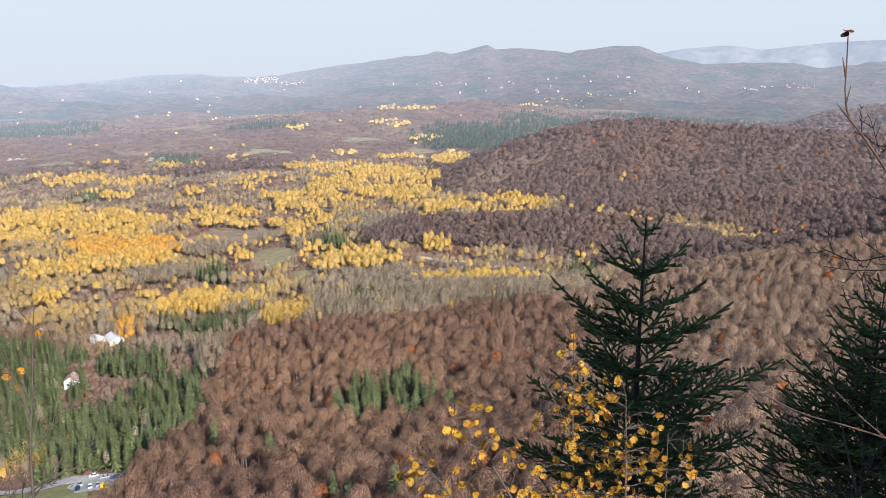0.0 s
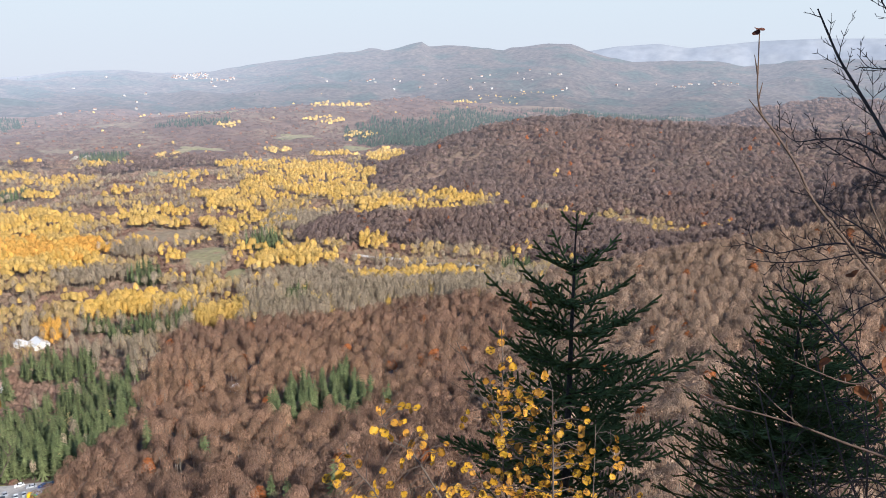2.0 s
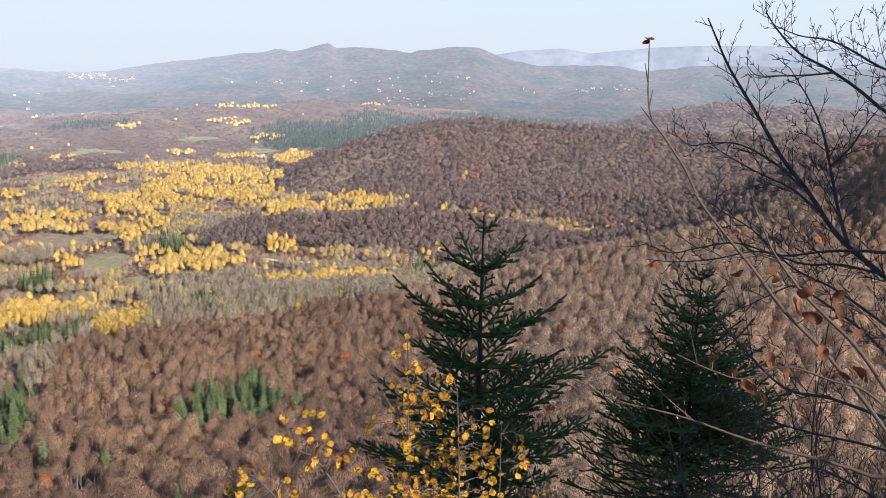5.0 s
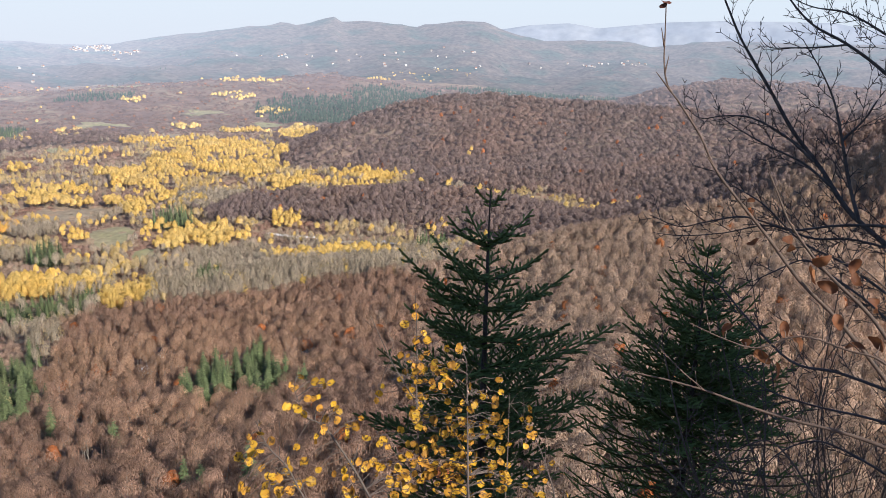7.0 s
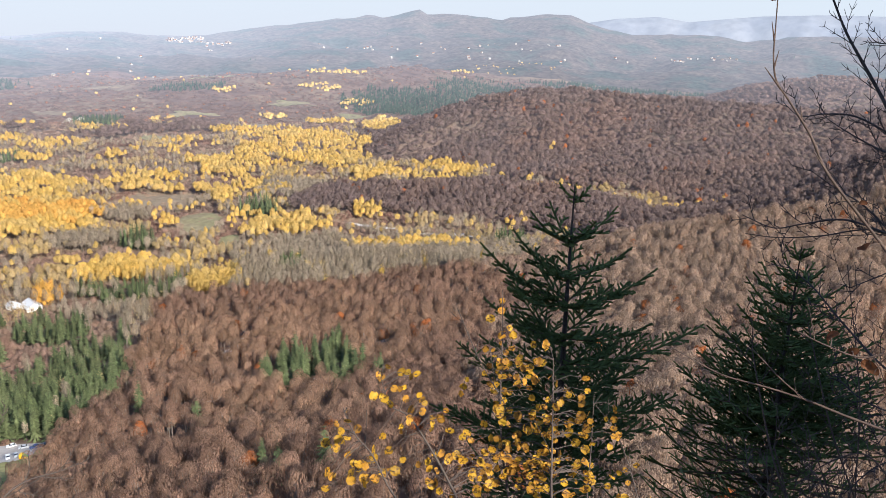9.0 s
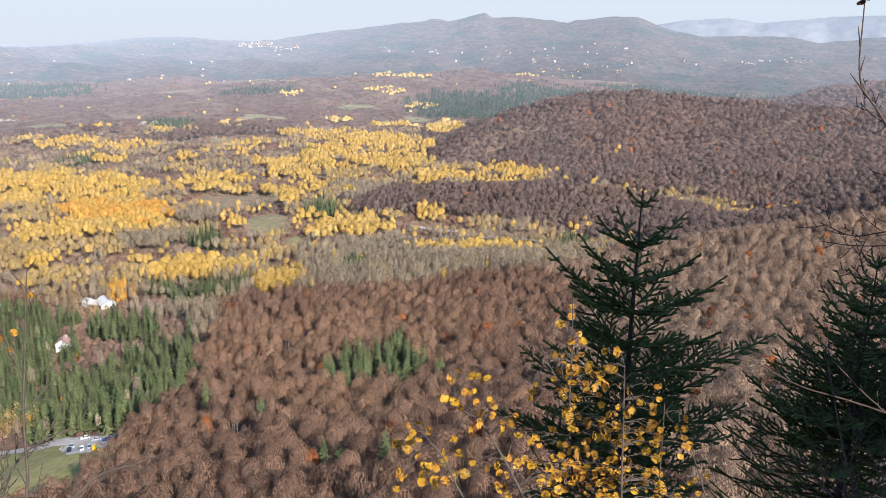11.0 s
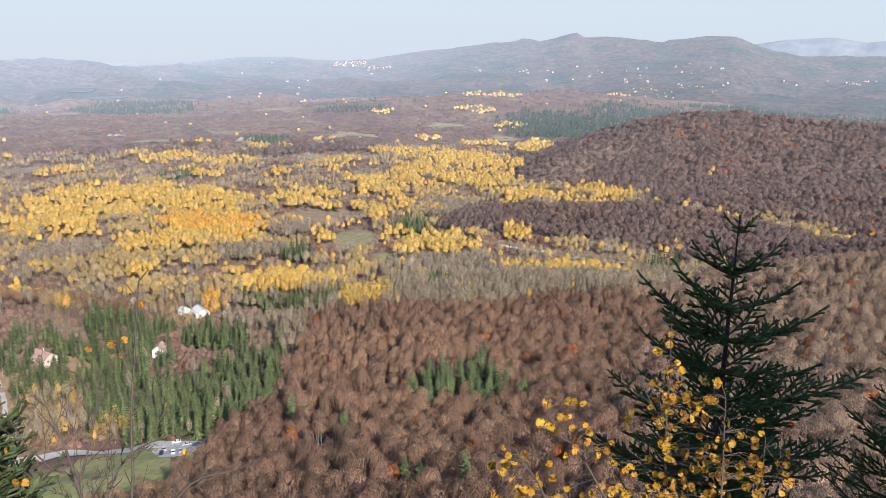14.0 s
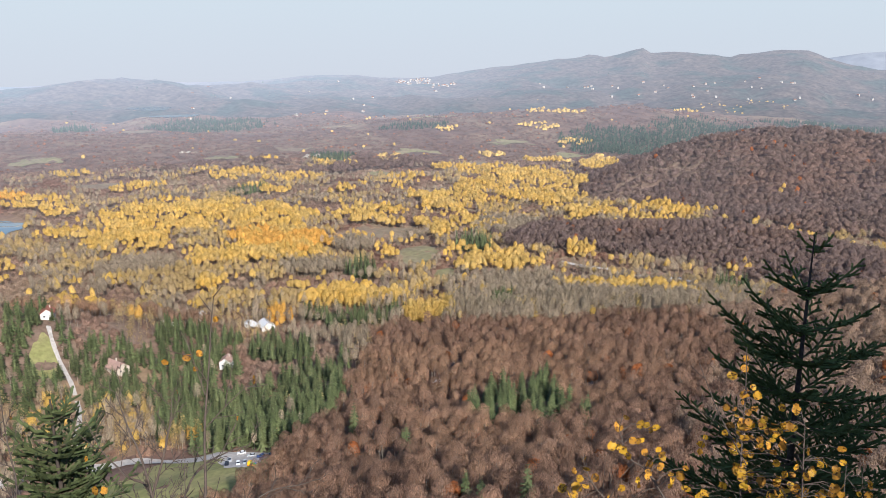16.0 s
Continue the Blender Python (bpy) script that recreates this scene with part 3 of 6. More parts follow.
def bush(h=3.0, r=2.6, flakes=16, size=1.4, twigs=10, fine=2):
    """A low rounded thicket: a lobed dome with clumps and twigs over it."""
    o = rng.normal(size=(flakes, 3)) + [0, 0, 0.5]
    o[:, 2] = np.abs(o[:, 2])
    o /= np.linalg.norm(o, axis=1, keepdims=True)
    pieces = [(*lumpy(r * 1.0, h * 1.0, 0, 0.0, fine), 0), (*tangent_flakes(o * [r, r, h] * rng.uniform(0.75, 0.98, (flakes, 1)), o, size), 0)]
    if twigs:
        tips = shell(twigs, r, h * 0.6, h * 0.6, 0.5)
        pieces.append((*blades(tips * [0.5, 0.5, 0.4], tips, size * 0.2), 0))
    return joined(pieces)


def rounded(v, f, m, soft=0.75):
    """Normals that follow the crown as one rounded mass, and its flakes turned to face outward."""
    crown = np.unique(f[m == 0])
    low, high = v[crown, 2].min(), v[crown, 2].max()
    n = v - [0, 0, low + 0.2 * (high - low)]
    n[:, 2] *= np.ptp(v[crown, 0]) / max(high - low, 1e-6) * 0.9
    n /= np.linalg.norm(n, axis=1, keepdims=True) + 1e-9
    wood = np.setdiff1d(np.arange(len(v)), crown)
    n[wood] = v[wood] * [1, 1, 0] + [0, 0, 0.01]
    own = np.cross(v[f[:, 1]] - v[f[:, 0]], v[f[:, 2]] - v[f[:, 0]])
    away = (own * n[f].mean(1)).sum(1) < 0
    f = np.where(away[:, None], f[:, ::-1], f)
    own = np.where(away[:, None], -own, own)
    own /= np.linalg.norm(own, axis=1, keepdims=True) + 1e-9
    flat = np.zeros_like(v)
    for k in range(3):
        np.add.at(flat, f[:, k], own)
    n = n / (np.linalg.norm(n, axis=1, keepdims=True) + 1e-9) * soft + flat / (np.linalg.norm(flat, axis=1, keepdims=True) + 1e-9) * (1 - soft)
    return f, n / (np.linalg.norm(n, axis=1, keepdims=True) + 1e-9)


def stamp(name, templates, pos, scale, mats, label, category, soft=0.0):
    """Many copies of a few templates as one mesh: for woods that nobody could count."""
    vs, fs, ms, ns, n = [], [], [], [], 0
    pick = rng.integers(0, len(templates), len(pos))
    turn = rng.random(len(pos)) * 6.283
    for k, (v, f, m) in enumerate(templates):
        sel = np.where(pick == k)[0]
        if not len(sel):
            continue
        c, s = np.cos(turn[sel])[:, None], np.sin(turn[sel])[:, None]
        sx, sz = scale[sel, 0][:, None], scale[sel, 1][:, None]
        x = (v[:, 0] * c - v[:, 1] * s) * sx + pos[sel, 0][:, None]
        y = (v[:, 0] * s + v[:, 1] * c) * sx + pos[sel, 1][:, None]
        z = v[:, 2] * sz + pos[sel, 2][:, None]
        if soft:
            f, q = rounded(v, f, m, soft)
            ns.append(np.stack([q[:, 0] * c - q[:, 1] * s, q[:, 0] * s + q[:, 1] * c, q[:, 2] + 0 * c], -1).reshape(-1, 3))
        vs.append(np.stack([x, y, z], -1).reshape(-1, 3))
        fs.append((f[None] + (np.arange(len(sel)) * len(v))[:, None, None] + n).reshape(-1, 3))
        ms.append(np.tile(m, len(sel)))
        n += len(sel) * len(v)
    if not vs:
        return None
    ob = mesh_object(name, np.concatenate(vs), np.concatenate(fs), mats, np.concatenate(ms), smooth_shade=True)
    tone = np.concatenate([np.repeat(rng.random((pick == k).sum()), len(v)) for k, (v, f, m) in enumerate(templates)])
    ob.data.attributes.new("tone", "FLOAT", "POINT").data.foreach_set("value", tone.astype(np.float32))
    if soft:
        ob.data.normals_split_custom_set_from_vertices(np.concatenate(ns).astype(np.float32))
    return tagged(ob, label, category, kind="stuff")


# stands of trees as (bearing, distance, half-width in degrees, half-depth in metres)
YELLOW = [(-28.8, 1194, 4.4, 119), (-22.2, 1130, 2.7, 106), (-22.7, 930, 5.1, 30), (-33.3, 1048, 0.9, 39), (-31.4, 1101, 1.4, 60),
          (-18.5, 738, 2.2, 30), (-14.8, 719, 2.5, 28), (-11.2, 650, 1.9, 40), (-6.1, 892, 2.2, 30), (2.5, 780, 4.6, 21)]
YELLOW_FAR = [(-4.0, 1442, 3.9, 143), (-9.5, 1254, 2.4, 58), (-6.0, 1576, 3.1, 85), (4.5, 1263, 2.0, 38), (6.0, 1219, 1.3, 39),
              (-0.5, 1187, 1.2, 39), (0.5, 1690, 1.3, 120), (-15.9, 1131, 2.0, 34), (-20.5, 1511, 1.9, 44), (-24.2, 1561, 1.9, 54),
              (-36.5, 1414, 1.9, 54), (-25.9, 1266, 2.2, 39), (-1.7, 1308, 1.5, 42), (-11.1, 1085, 2.4, 25), (12.3, 1371, 0.35, 9),
              (-13.8, 1178, 1.1, 24), (-10.8, 1222, 1.0, 43), (-12.2, 1300, 0.9, 39), (-8.3, 1329, 1.2, 51), (-10.4, 1033, 0.7, 25), (-6.7, 1037, 1.3, 26),
              (-0.7, 1173, 0.8, 44), (0.9, 1217, 0.9, 37), (-3.6, 1279, 1.4, 40), (-13.4, 1096, 1.6, 20), (-8.1, 1447, 1.2, 36)]
YELLOW_BEYOND = [(-30.5, 1500, 1.8, 36), (-26.5, 1620, 1.0, 28), (-12.8, 1480, 1.5, 30), (-17.5, 1640, 1.3, 26), (-9.8, 1620, 1.4, 34), (-3.0, 1760, 1.6, 44), (-6.8, 1880, 1.0, 34),
                 (-1.0, 2060, 1.2, 40), (-14.0, 1800, 0.9, 26), (-3.6, 2250, 1.3, 40), (-10.0, 2200, 0.9, 30), (-22.5, 1740, 1.0, 26), (-34.5, 1680, 1.2, 34)]
ORANGE = [(-20.7, 985, 3.1, 49), (-23.0, 1038, 1.9, 45), (-21.9, 682, 0.9, 25), (-38.1, 1490, 0.9, 44)]
PALE = [(-21.7, 738, 2.4, 29), (-25.5, 759, 2.3, 27), (-29.2, 821, 1.8, 30), (-26.9, 878, 3.0, 36), (-24.1, 632, 1.6, 22), (2.2, 682, 1.6, 37),
        (-31.6, 640, 1.4, 55), (-17.6, 902, 2.4, 25)]
GREY = [(1.8, 716, 5.7, 47), (-4.2, 780, 3.6, 42), (-19.2, 866, 2.4, 25), (-30.9, 917, 2.9, 40), (-5.5, 1057, 2.4, 68), (-16.7, 970, 1.6, 32),
        (-6.2, 620, 2.5, 40), (5.7, 640, 1.5, 45)]
CONIFERS = [(-22.0, 585, 2.4, 35), (-26.8, 622, 2.2, 20), (-37.7, 560, 2.3, 90), (-33.1, 540, 4.0, 60), (-28.4, 570, 3.1, 75), (-24.8, 450, 4.4, 60), (-19.8, 470, 2.6, 75), (-22.3, 400, 1.9, 30),
            (-29.8, 471, 2.1, 55), (-18.1, 680, 2.4, 13), (-15.3, 655, 3.3, 20), (-7.9, 947, 1.4, 21), (-5.8, 690, 1.2, 40), (-16.0, 849, 1.2, 18)]
CONIFERS_HILL = [(-3.3, 208, 0.5, 9), (-7.1, 230, 0.5, 9), (-8.8, 225, 0.5, 9), (-17.3, 441, 0.5, 9), (-19.1, 473, 0.8, 16), (-17.7, 534, 0.8, 16), (-6.6, 402, 1.9, 30), (-3.2, 415, 1.5, 42), (-1.9, 385, 1.3, 28), (0.6, 372, 0.5, 14), (-17.1, 365, 0.8, 19), (-13.1, 334, 0.6, 8),
                 (9.9, 813, 1.2, 30), (-23.6, 1397, 1.5, 31), (-17.7, 1759, 1.5, 88)]
PINES_FAR = [(-25.9, 2523, 3.8, 146), (2.6, 2080, 4.6, 210), (8.0, 2350, 4.0, 230), (16, 2640, 6, 90), (26, 2660, 7, 80), (-12, 2250, 2.5, 40), (-24.6, 2477, 2.3, 77),
             (-34.1, 2560, 1.3, 108)]
YELLOW_RISE = [(8.0, 2900, 1.6, 110), (10.5, 3000, 0.9, 70), (12.0, 2950, 0.6, 60), (6.0, 2750, 0.7, 60), (-2.5, 2500, 2.0, 60), (17.5, 3300, 0.5, 40), (1.5, 3250, 0.4, 30), (-3.5, 3100, 0.6, 40)]
BY_THE_ROAD = [(-33.8, 470, 3.2, 42), (-37.5, 500, 1.6, 50), (-29.5, 430, 2.0, 12)]
OPEN = [(b, d - 8, hb * 1.15, hd * 1.25) for b, d, hb, hd in CLEARINGS] + FAR_MEADOWS + [(-38.9, 1265, 1.5, 85), (-30.5, 350, 7.5, 50), (-24.6, 364, 2.3, 16), (-33.5, 395, 5.0, 22), (-37.4, 588, 0.9, 22)]
CABINS = [(-9.3, 490), (-10.6, 458), (-15.0, 378), (-14.5, 322), (-11.9, 391), (0.7, 438), (-4.4, 394), (-33.1, 572), (-25.8, 570)]
ROAD = [(-43, 440), (-39, 433), (-36.5, 430), (-34, 428), (-30.2, 411), (-26.3, 387), (-23.5, 378), (-21.6, 374)]
PATH_UP = [(-37.0, 628), (-36.9, 615), (-36.8, 598), (-36.4, 582), (-35.9, 556), (-35.7, 530), (-35.8, 500), (-36.3, 470), (-36.5, 432)]
TRACK = [(-2.0, 900), (0.9, 880), (2.9, 868), (4.8, 860), (6.5, 856), (9.0, 850)]


def off_line(line, x, y):
    """Distance of places from a line of (bearing, distance) points."""
    p = [polar(a, d) for a, d in line]
    best = np.full(len(x), 1e9)
    for (x0, y0), (x1, y1) in zip(p, p[1:]):
        dx, dy = x1 - x0, y1 - y0
        t = np.clip(((x - x0) * dx + (y - y0) * dy) / (dx * dx + dy * dy), 0, 1)
        best = np.minimum(best, np.hypot(x - x0 - t * dx, y - y0 - t * dy))
    return best



def inside(stands, x, y, ragged=0.35):
    a, d = np.degrees(np.arctan2(x, y)), np.hypot(x, y)
    edge = 1 + ragged * wave(x, y, 70, 0.3)
    hit = np.zeros(len(x), bool)
    for b, dist, hb, hd in stands:
        hit |= ((a - b) / hb) ** 2 + ((d - dist) / hd) ** 2 < edge
    return hit


def scatter(d0, d1, b0, b1, spacing, growth=0.0):
    """Places of trees on a jittered grid whose spacing grows with the distance."""
    out, d = [], d0
    while d < d1:
        s = max(spacing, d * growth)
        n = max(1, int(d * radians(b1 - b0) / s))
        a = b0 + (b1 - b0) * (np.arange(n) + rng.random(n)) / n
        dd = d + (rng.random(n) - 0.5) * s
        out.append(np.stack([*polar(a, dd), np.full(n, s)], -1))
        d += s
    return np.concatenate(out)


def stand_places(stands, spacing):
    """Close-set places inside the stands."""
    out = []
    for b, dist, hb, hd in stands:
        gap = max(spacing, dist * 0.0046)
        wide = hb * math.pi / 180 * dist
        n = int(math.pi * wide * hd * 1.3 / gap ** 2)
        r, th = np.sqrt(rng.random(n)) * 1.15, rng.random(n) * 6.283
        out.append(np.stack([*polar(b + np.cos(th) * r * hb, dist + np.sin(th) * r * hd), np.full(n, gap)], -1))
    p = np.concatenate(out)
    gaps = (wave(p[:, 0], p[:, 1], 48, 1.7) < -0.3) & (np.hypot(p[:, 0], p[:, 1]) > 1080)
    return p[inside(stands, p[:, 0], p[:, 1]) & ~gaps]


def plant():
    close = scatter(135, 450, -41, 46, 5.3)
    near = scatter(450, 720, -44, 44, 5.6)
    mid = scatter(720, 1750, -44, 44, 5.8, 0.0056)
    far = scatter(1750, 2750, -46, 46, 9, 0.0052)
    side = np.concatenate([scatter(200, 1300, 46, 75, 22), scatter(200, 1300, -75, -46, 22)])
    rise = scatter(2750, 4250, -46, 46, 20, 0.0105)
    dense = [("yellow", stand_places(YELLOW + YELLOW_FAR + YELLOW_BEYOND, 4.3)), ("orange", stand_places(ORANGE, 4.3)), ("grey", stand_places(GREY, 5.0))]
    p = np.concatenate([close, near, mid, far, side, rise] + [q for _, q in dense])
    x, y, s = p.T
    zone = np.repeat([0, 1, 2, 3, 2, 4], [len(close), len(near), len(mid), len(far), len(side), len(rise)])
    zone = np.concatenate([zone] + [np.searchsorted([450, 720, 1750], np.hypot(q[:, 0], q[:, 1])) for _, q in dense])
    added = np.arange(len(x)) >= len(x) - sum(len(q) for _, q in dense)
    d, up = np.hypot(x, y), above_valley(x, y)
    u = rng.random(len(x))
    patch = wave(x, y, 210, 0.9) + 0.6 * wave(x, y, 85, 2.0)
    kind = np.where(patch > 0.5, "pale", np.where(patch > 0.15, "grey", np.where((patch < -0.68) & (d < 1450) & (d > 720), "yellow", "scrub"))).astype("U8")
    kind[(u < 0.12)] = "scrub"
    kind[(u > 0.95) & (d < 1300) & (d > 700)] = "yellow"
    a = np.degrees(np.arctan2(x, y))
    hilly = ((up > np.where(d > 1200, 3.5, 7)) | (d < 600)) & (a > np.interp(d, [250, 300, 385, 430, 550, 620, 700], [-60, -26, -22, -18, -15.3, -16, -60]))
    behind = (d > 598) & (d < 860) & (a > -20) & (a < np.interp(d, [600, 660, 860], [8.5, 11, 15]))
    hilly &= ~behind
    v = rng.random(len(x))
    kind[behind & (d < 800) & (a > -10)] = "grey"
    kind[behind & (d < 800) & (a > -10) & (v > 0.78)] = "pale"
    kind[behind & (d < 800) & (a > -10) & (v > 0.93)] = "yellow"
    kind[hilly & (d < np.where(a > 9, 2600, 1900))] = "beech"
    kind[(kind == "beech") & (zone < 2) & (a + 3 * wave(x, y, 120, 0.6) > 9)] = "tanbeech"
    kind[hilly & (d < 1900) & (u > 0.985)] = "russet"
    kind[(d > 1750) & (kind != "scrub") & (u < 0.75) & ~(hilly & (a > 9))] = "scrub"
    kind[(zone == 3) & (u > 0.996) & (kind == "scrub")] = "yellow"
    kind[(zone == 3) & (u > 0.965) & (kind == "scrub")] = "russet"
    kind[zone == 4] = "scrub"
    kind[(zone == 4) & (wave(x, y, 330, 0.5) > 0.95)] = "conifer"
    for name, stands, keep in (("grey", GREY, 0.95), ("pale", PALE, 0.8), ("yellow", YELLOW, 0.95), ("yellow", YELLOW_FAR, 0.85), ("orange", ORANGE, 0.7),
                               ("conifer", CONIFERS, 0.95), ("grey", BY_THE_ROAD, 0.9), ("pale", BY_THE_ROAD, 0.65), ("yellow", BY_THE_ROAD, 0.2), ("orange", [(-28.4, 428, 0.4, 8), (-31.5, 640, 0.4, 10)], 1.0), ("conifer", CONIFERS_HILL, 0.95), ("conifer", PINES_FAR, 1.0), ("yellow", YELLOW_RISE, 0.6)):
        kind[inside(stands, x, y) & (rng.random(len(x)) < keep)] = name
    start = len(x) - added.sum()
    for name, q in dense:
        kind[start:start + len(q)] = name
        start += len(q)
    kind[((kind == "pale") | (kind == "grey")) & (d > 1700)] = "scrub"
    crowded = ~added & inside(YELLOW + YELLOW_FAR + ORANGE, x, y) & (d < 1750)
    thin = (zone > 2) & (kind == "scrub") & (rng.random(len(x)) < np.where(zone == 4, 0.75, 0.35))
    sight_gap = np.zeros(len(x), bool)
    # trees left out mostly on the camera side, so that the cabins show
    for b, dist in CABINS:
        sight_gap |= (np.abs(a - b) * dist * math.pi / 180 < 5) & (d > dist - 17) & (d < dist + 6)
    ok = ~sight_gap & ~thin & ~crowded & ~inside(OPEN, x, y, 0.1) & (off_line(ROAD, x, y) > 6) & (off_line(PATH_UP, x, y) > 4) & (off_line(TRACK, x, y) > 9)
    ok &= ~((kind == "conifer") & (zone < 2) & (rng.random(len(x)) < 0.3))
    x, y, s, zone, kind, d = x[ok], y[ok], s[ok], zone[ok], kind[ok], d[ok]
    pos = np.stack([x, y, ground_z(x, y) - 0.2], -1)
    return pos, s, zone, kind


def undergrowth():
    """Scrub that fills the valley floor between the trees."""
    p = np.concatenate([scatter(430, 930, -42, 42, 7.5), scatter(930, 1780, -42, 42, 7.5, 0.0098)])
    x, y, s = p.T
    d, a = np.hypot(x, y), np.degrees(np.arctan2(x, y))
    ok = (above_valley(x, y) < 7) & ~inside(OPEN, x, y, 0.1) & (off_line(ROAD, x, y) > 6) & (off_line(PATH_UP, x, y) > 4) & (off_line(TRACK, x, y) > 5)
    ok &= ~((d < 600) & (a > np.interp(d, [430, 550, 600], [-18, -15.3, -16])))
    ok &= wave(x, y, 120, 1.4) > -0.75
    pos = np.stack([x, y, ground_z(x, y) - 0.2], -1)[ok]
    k = rng.uniform(0.5, 1.1, ok.sum()) * np.where(d[ok] > 930, 1.3, 1.0)
    stamp("undergrowth", [bush(2.2, 4.0, 4, 0.9, 0, 1) for _ in range(6)], pos, np.stack([k, k * rng.uniform(0.6, 1.3, len(k))], -1), [M["scrub"]],
          "reddish brown undergrowth across the valley floor", "undergrowth", 0.75)


TREES, SPACING, ZONE, KIND = plant()

def levels(make, *settings):
    """Ever simpler versions of a kind of tree, from the closest woods to the farthest."""
    return [functools.partial(make, *q) for q in settings]


KINDS = {
    # kind: templates from close to far, materials, label, category
    "beech": (levels(bare_tree, (13.5, 2.9, 9, 50, 2.1, 0.15, 2), (13.5, 2.9, 4, 22, 2.1, 0.22, 2), (13, 3.5, 0, 9, 2.2, 0.45, 1, 0.13), (10, 5.0, 0, 10, 3.0, 1.0, 1, 0.13)),
              ("beech_twigs", "beech_bark"), "bare brown beech wood on the hills, leafless", "forest"),
    "tanbeech": (levels(bare_tree, (13.5, 2.9, 9, 50, 2.1, 0.15, 2), (13.5, 2.9, 4, 22, 2.1, 0.22, 2), (13, 3.5, 0, 9, 2.2, 0.45, 1, 0.13), (10, 5.0, 0, 10, 3.0, 1.0, 1, 0.13)),
              ("tan_beech_twigs", "beech_bark"), "tan leafless beech wood on the steep slopes", "forest"),
    "russet": (levels(leafy_tree, (11, 3.0, 60, 0.6, 0.2), (11, 3.0, 40, 0.7, 0.2), (11, 3.2, 20, 0.9, 0.2, 0.13, 1), (6, 3.6, 10, 1.8, 0.1, 0.1, 1)),
               ("russet_leaves", "beech_bark"), "scattered trees with rust-red autumn leaves", "trees"),
    "yellow": (levels(leafy_tree, (12, 2.6, 170, 0.5, 0.2, 0.14, 1), (13, 2.7, 110, 0.6, 0.25, 0.14, 1), (13, 3.0, 24, 0.85, 0.35, 0.13, 1), (9, 4.2, 14, 1.7, 0.1, 0.1, 1)),
               ("yellow_leaves", "birch_bark"), "golden yellow poplar stands in the valley", "trees"),
    "orange": (levels(leafy_tree, (12, 2.7, 170, 0.5, 0.2, 0.14, 1), (13, 2.8, 110, 0.6, 0.25, 0.14, 1), (13, 3.1, 24, 0.85, 0.3, 0.13, 1), (12, 5.0, 8, 1.6, 0.1, 0.1, 1)),
               ("orange_leaves", "birch_bark"), "orange-yellow poplars in the valley", "trees"),
    "pale": (levels(leafy_tree, (13, 2.4, 230, 0.45, 0.12, 0.14, 0), (13, 2.4, 110, 0.55, 0.2, 0.14, 0), (12, 2.8, 20, 0.8, 0.3, 0.13, 1), (11, 5, 8, 1.6, 0.1, 0.1, 1)),
             ("pale_leaves", "birch_bark"), "half-bare trees with faded yellow leaves", "trees"),
    "grey": (levels(bare_tree, (16, 2.1, 8, 44, 2.2, 0.13, 2), (16, 2.0, 6, 24, 2.4, 0.18, 2), (15, 2.5, 2, 8, 2.6, 0.32, 1, 0.13), (11, 5, 0, 5, 3.0, 1.0, 1, 0.13)),
             ("grey_twigs", "birch_bark"), "grey leafless poplars with pale trunks", "trees"),
    "scrub": (levels(bush, (3.6, 2.6, 16, 0.5, 20, 2), (3.6, 3.0, 8, 0.6, 12, 2), (4.0, 3.9, 6, 0.9, 5, 1), (3.2, 5.2, 4, 1.4, 0, 1)),
              ("scrub", "beech_bark"), "brown scrub and thickets on the valley floor", "scrub"),
    "conifer": (levels(conifer, (16.5, 3.5, 16, 8), (14.5, 3.5, 12, 7), (15, 3.4, 8, 6), (13, 6.0, 3, 7)),
                ("spruce_needles_far", "conifer_bark"), "dark green spruce and pine stand", "conifers"),
}


def single_tree(kind, name, label, category, sel, group):
    """Trees that can be told apart: each a thing with a trunk and a crown."""
    makers, mats = KINDS[kind][:2]
    shapes = []
    for _ in range(6):
        v, f, m = makers[0]()
        pair = []
        f, q = (f, None) if kind == "conifer" else rounded(v, f, m)
        for slot, part_name in ((1, "trunk"), (0, "crown")):
            keep = f[m == slot]
            used, again = np.unique(keep, return_inverse=True)
            ob = mesh_object(part_name, v[used], again.reshape(-1, 3), [M[mats[slot]]], smooth_shade=True)
            ob.data.attributes.new("tone", "FLOAT", "POINT").data.foreach_set("value", np.full(len(used), rng.random(), np.float32))
            if q is not None:
                ob.data.normals_split_custom_set_from_vertices(q[used].astype(np.float32))
            pair.append((part_name, ob.data))
            bpy.data.objects.remove(ob)
        shapes.append(pair)
    for i in sel:
        e = new(name)
        k = rng.uniform(0.8, 1.2) * (1.1 if kind == "conifer" else 1)
        e.matrix_basis = Matrix.LocRotScale(Vector(TREES[i]), Euler((0, 0, rng.random() * 6.28)), (k * rng.uniform(0.9, 1.1), k, k))
        tagged(e, label, category, group)
        for part_name, me in shapes[rng.integers(0, 6)]:
            new(part_name, me).parent = e


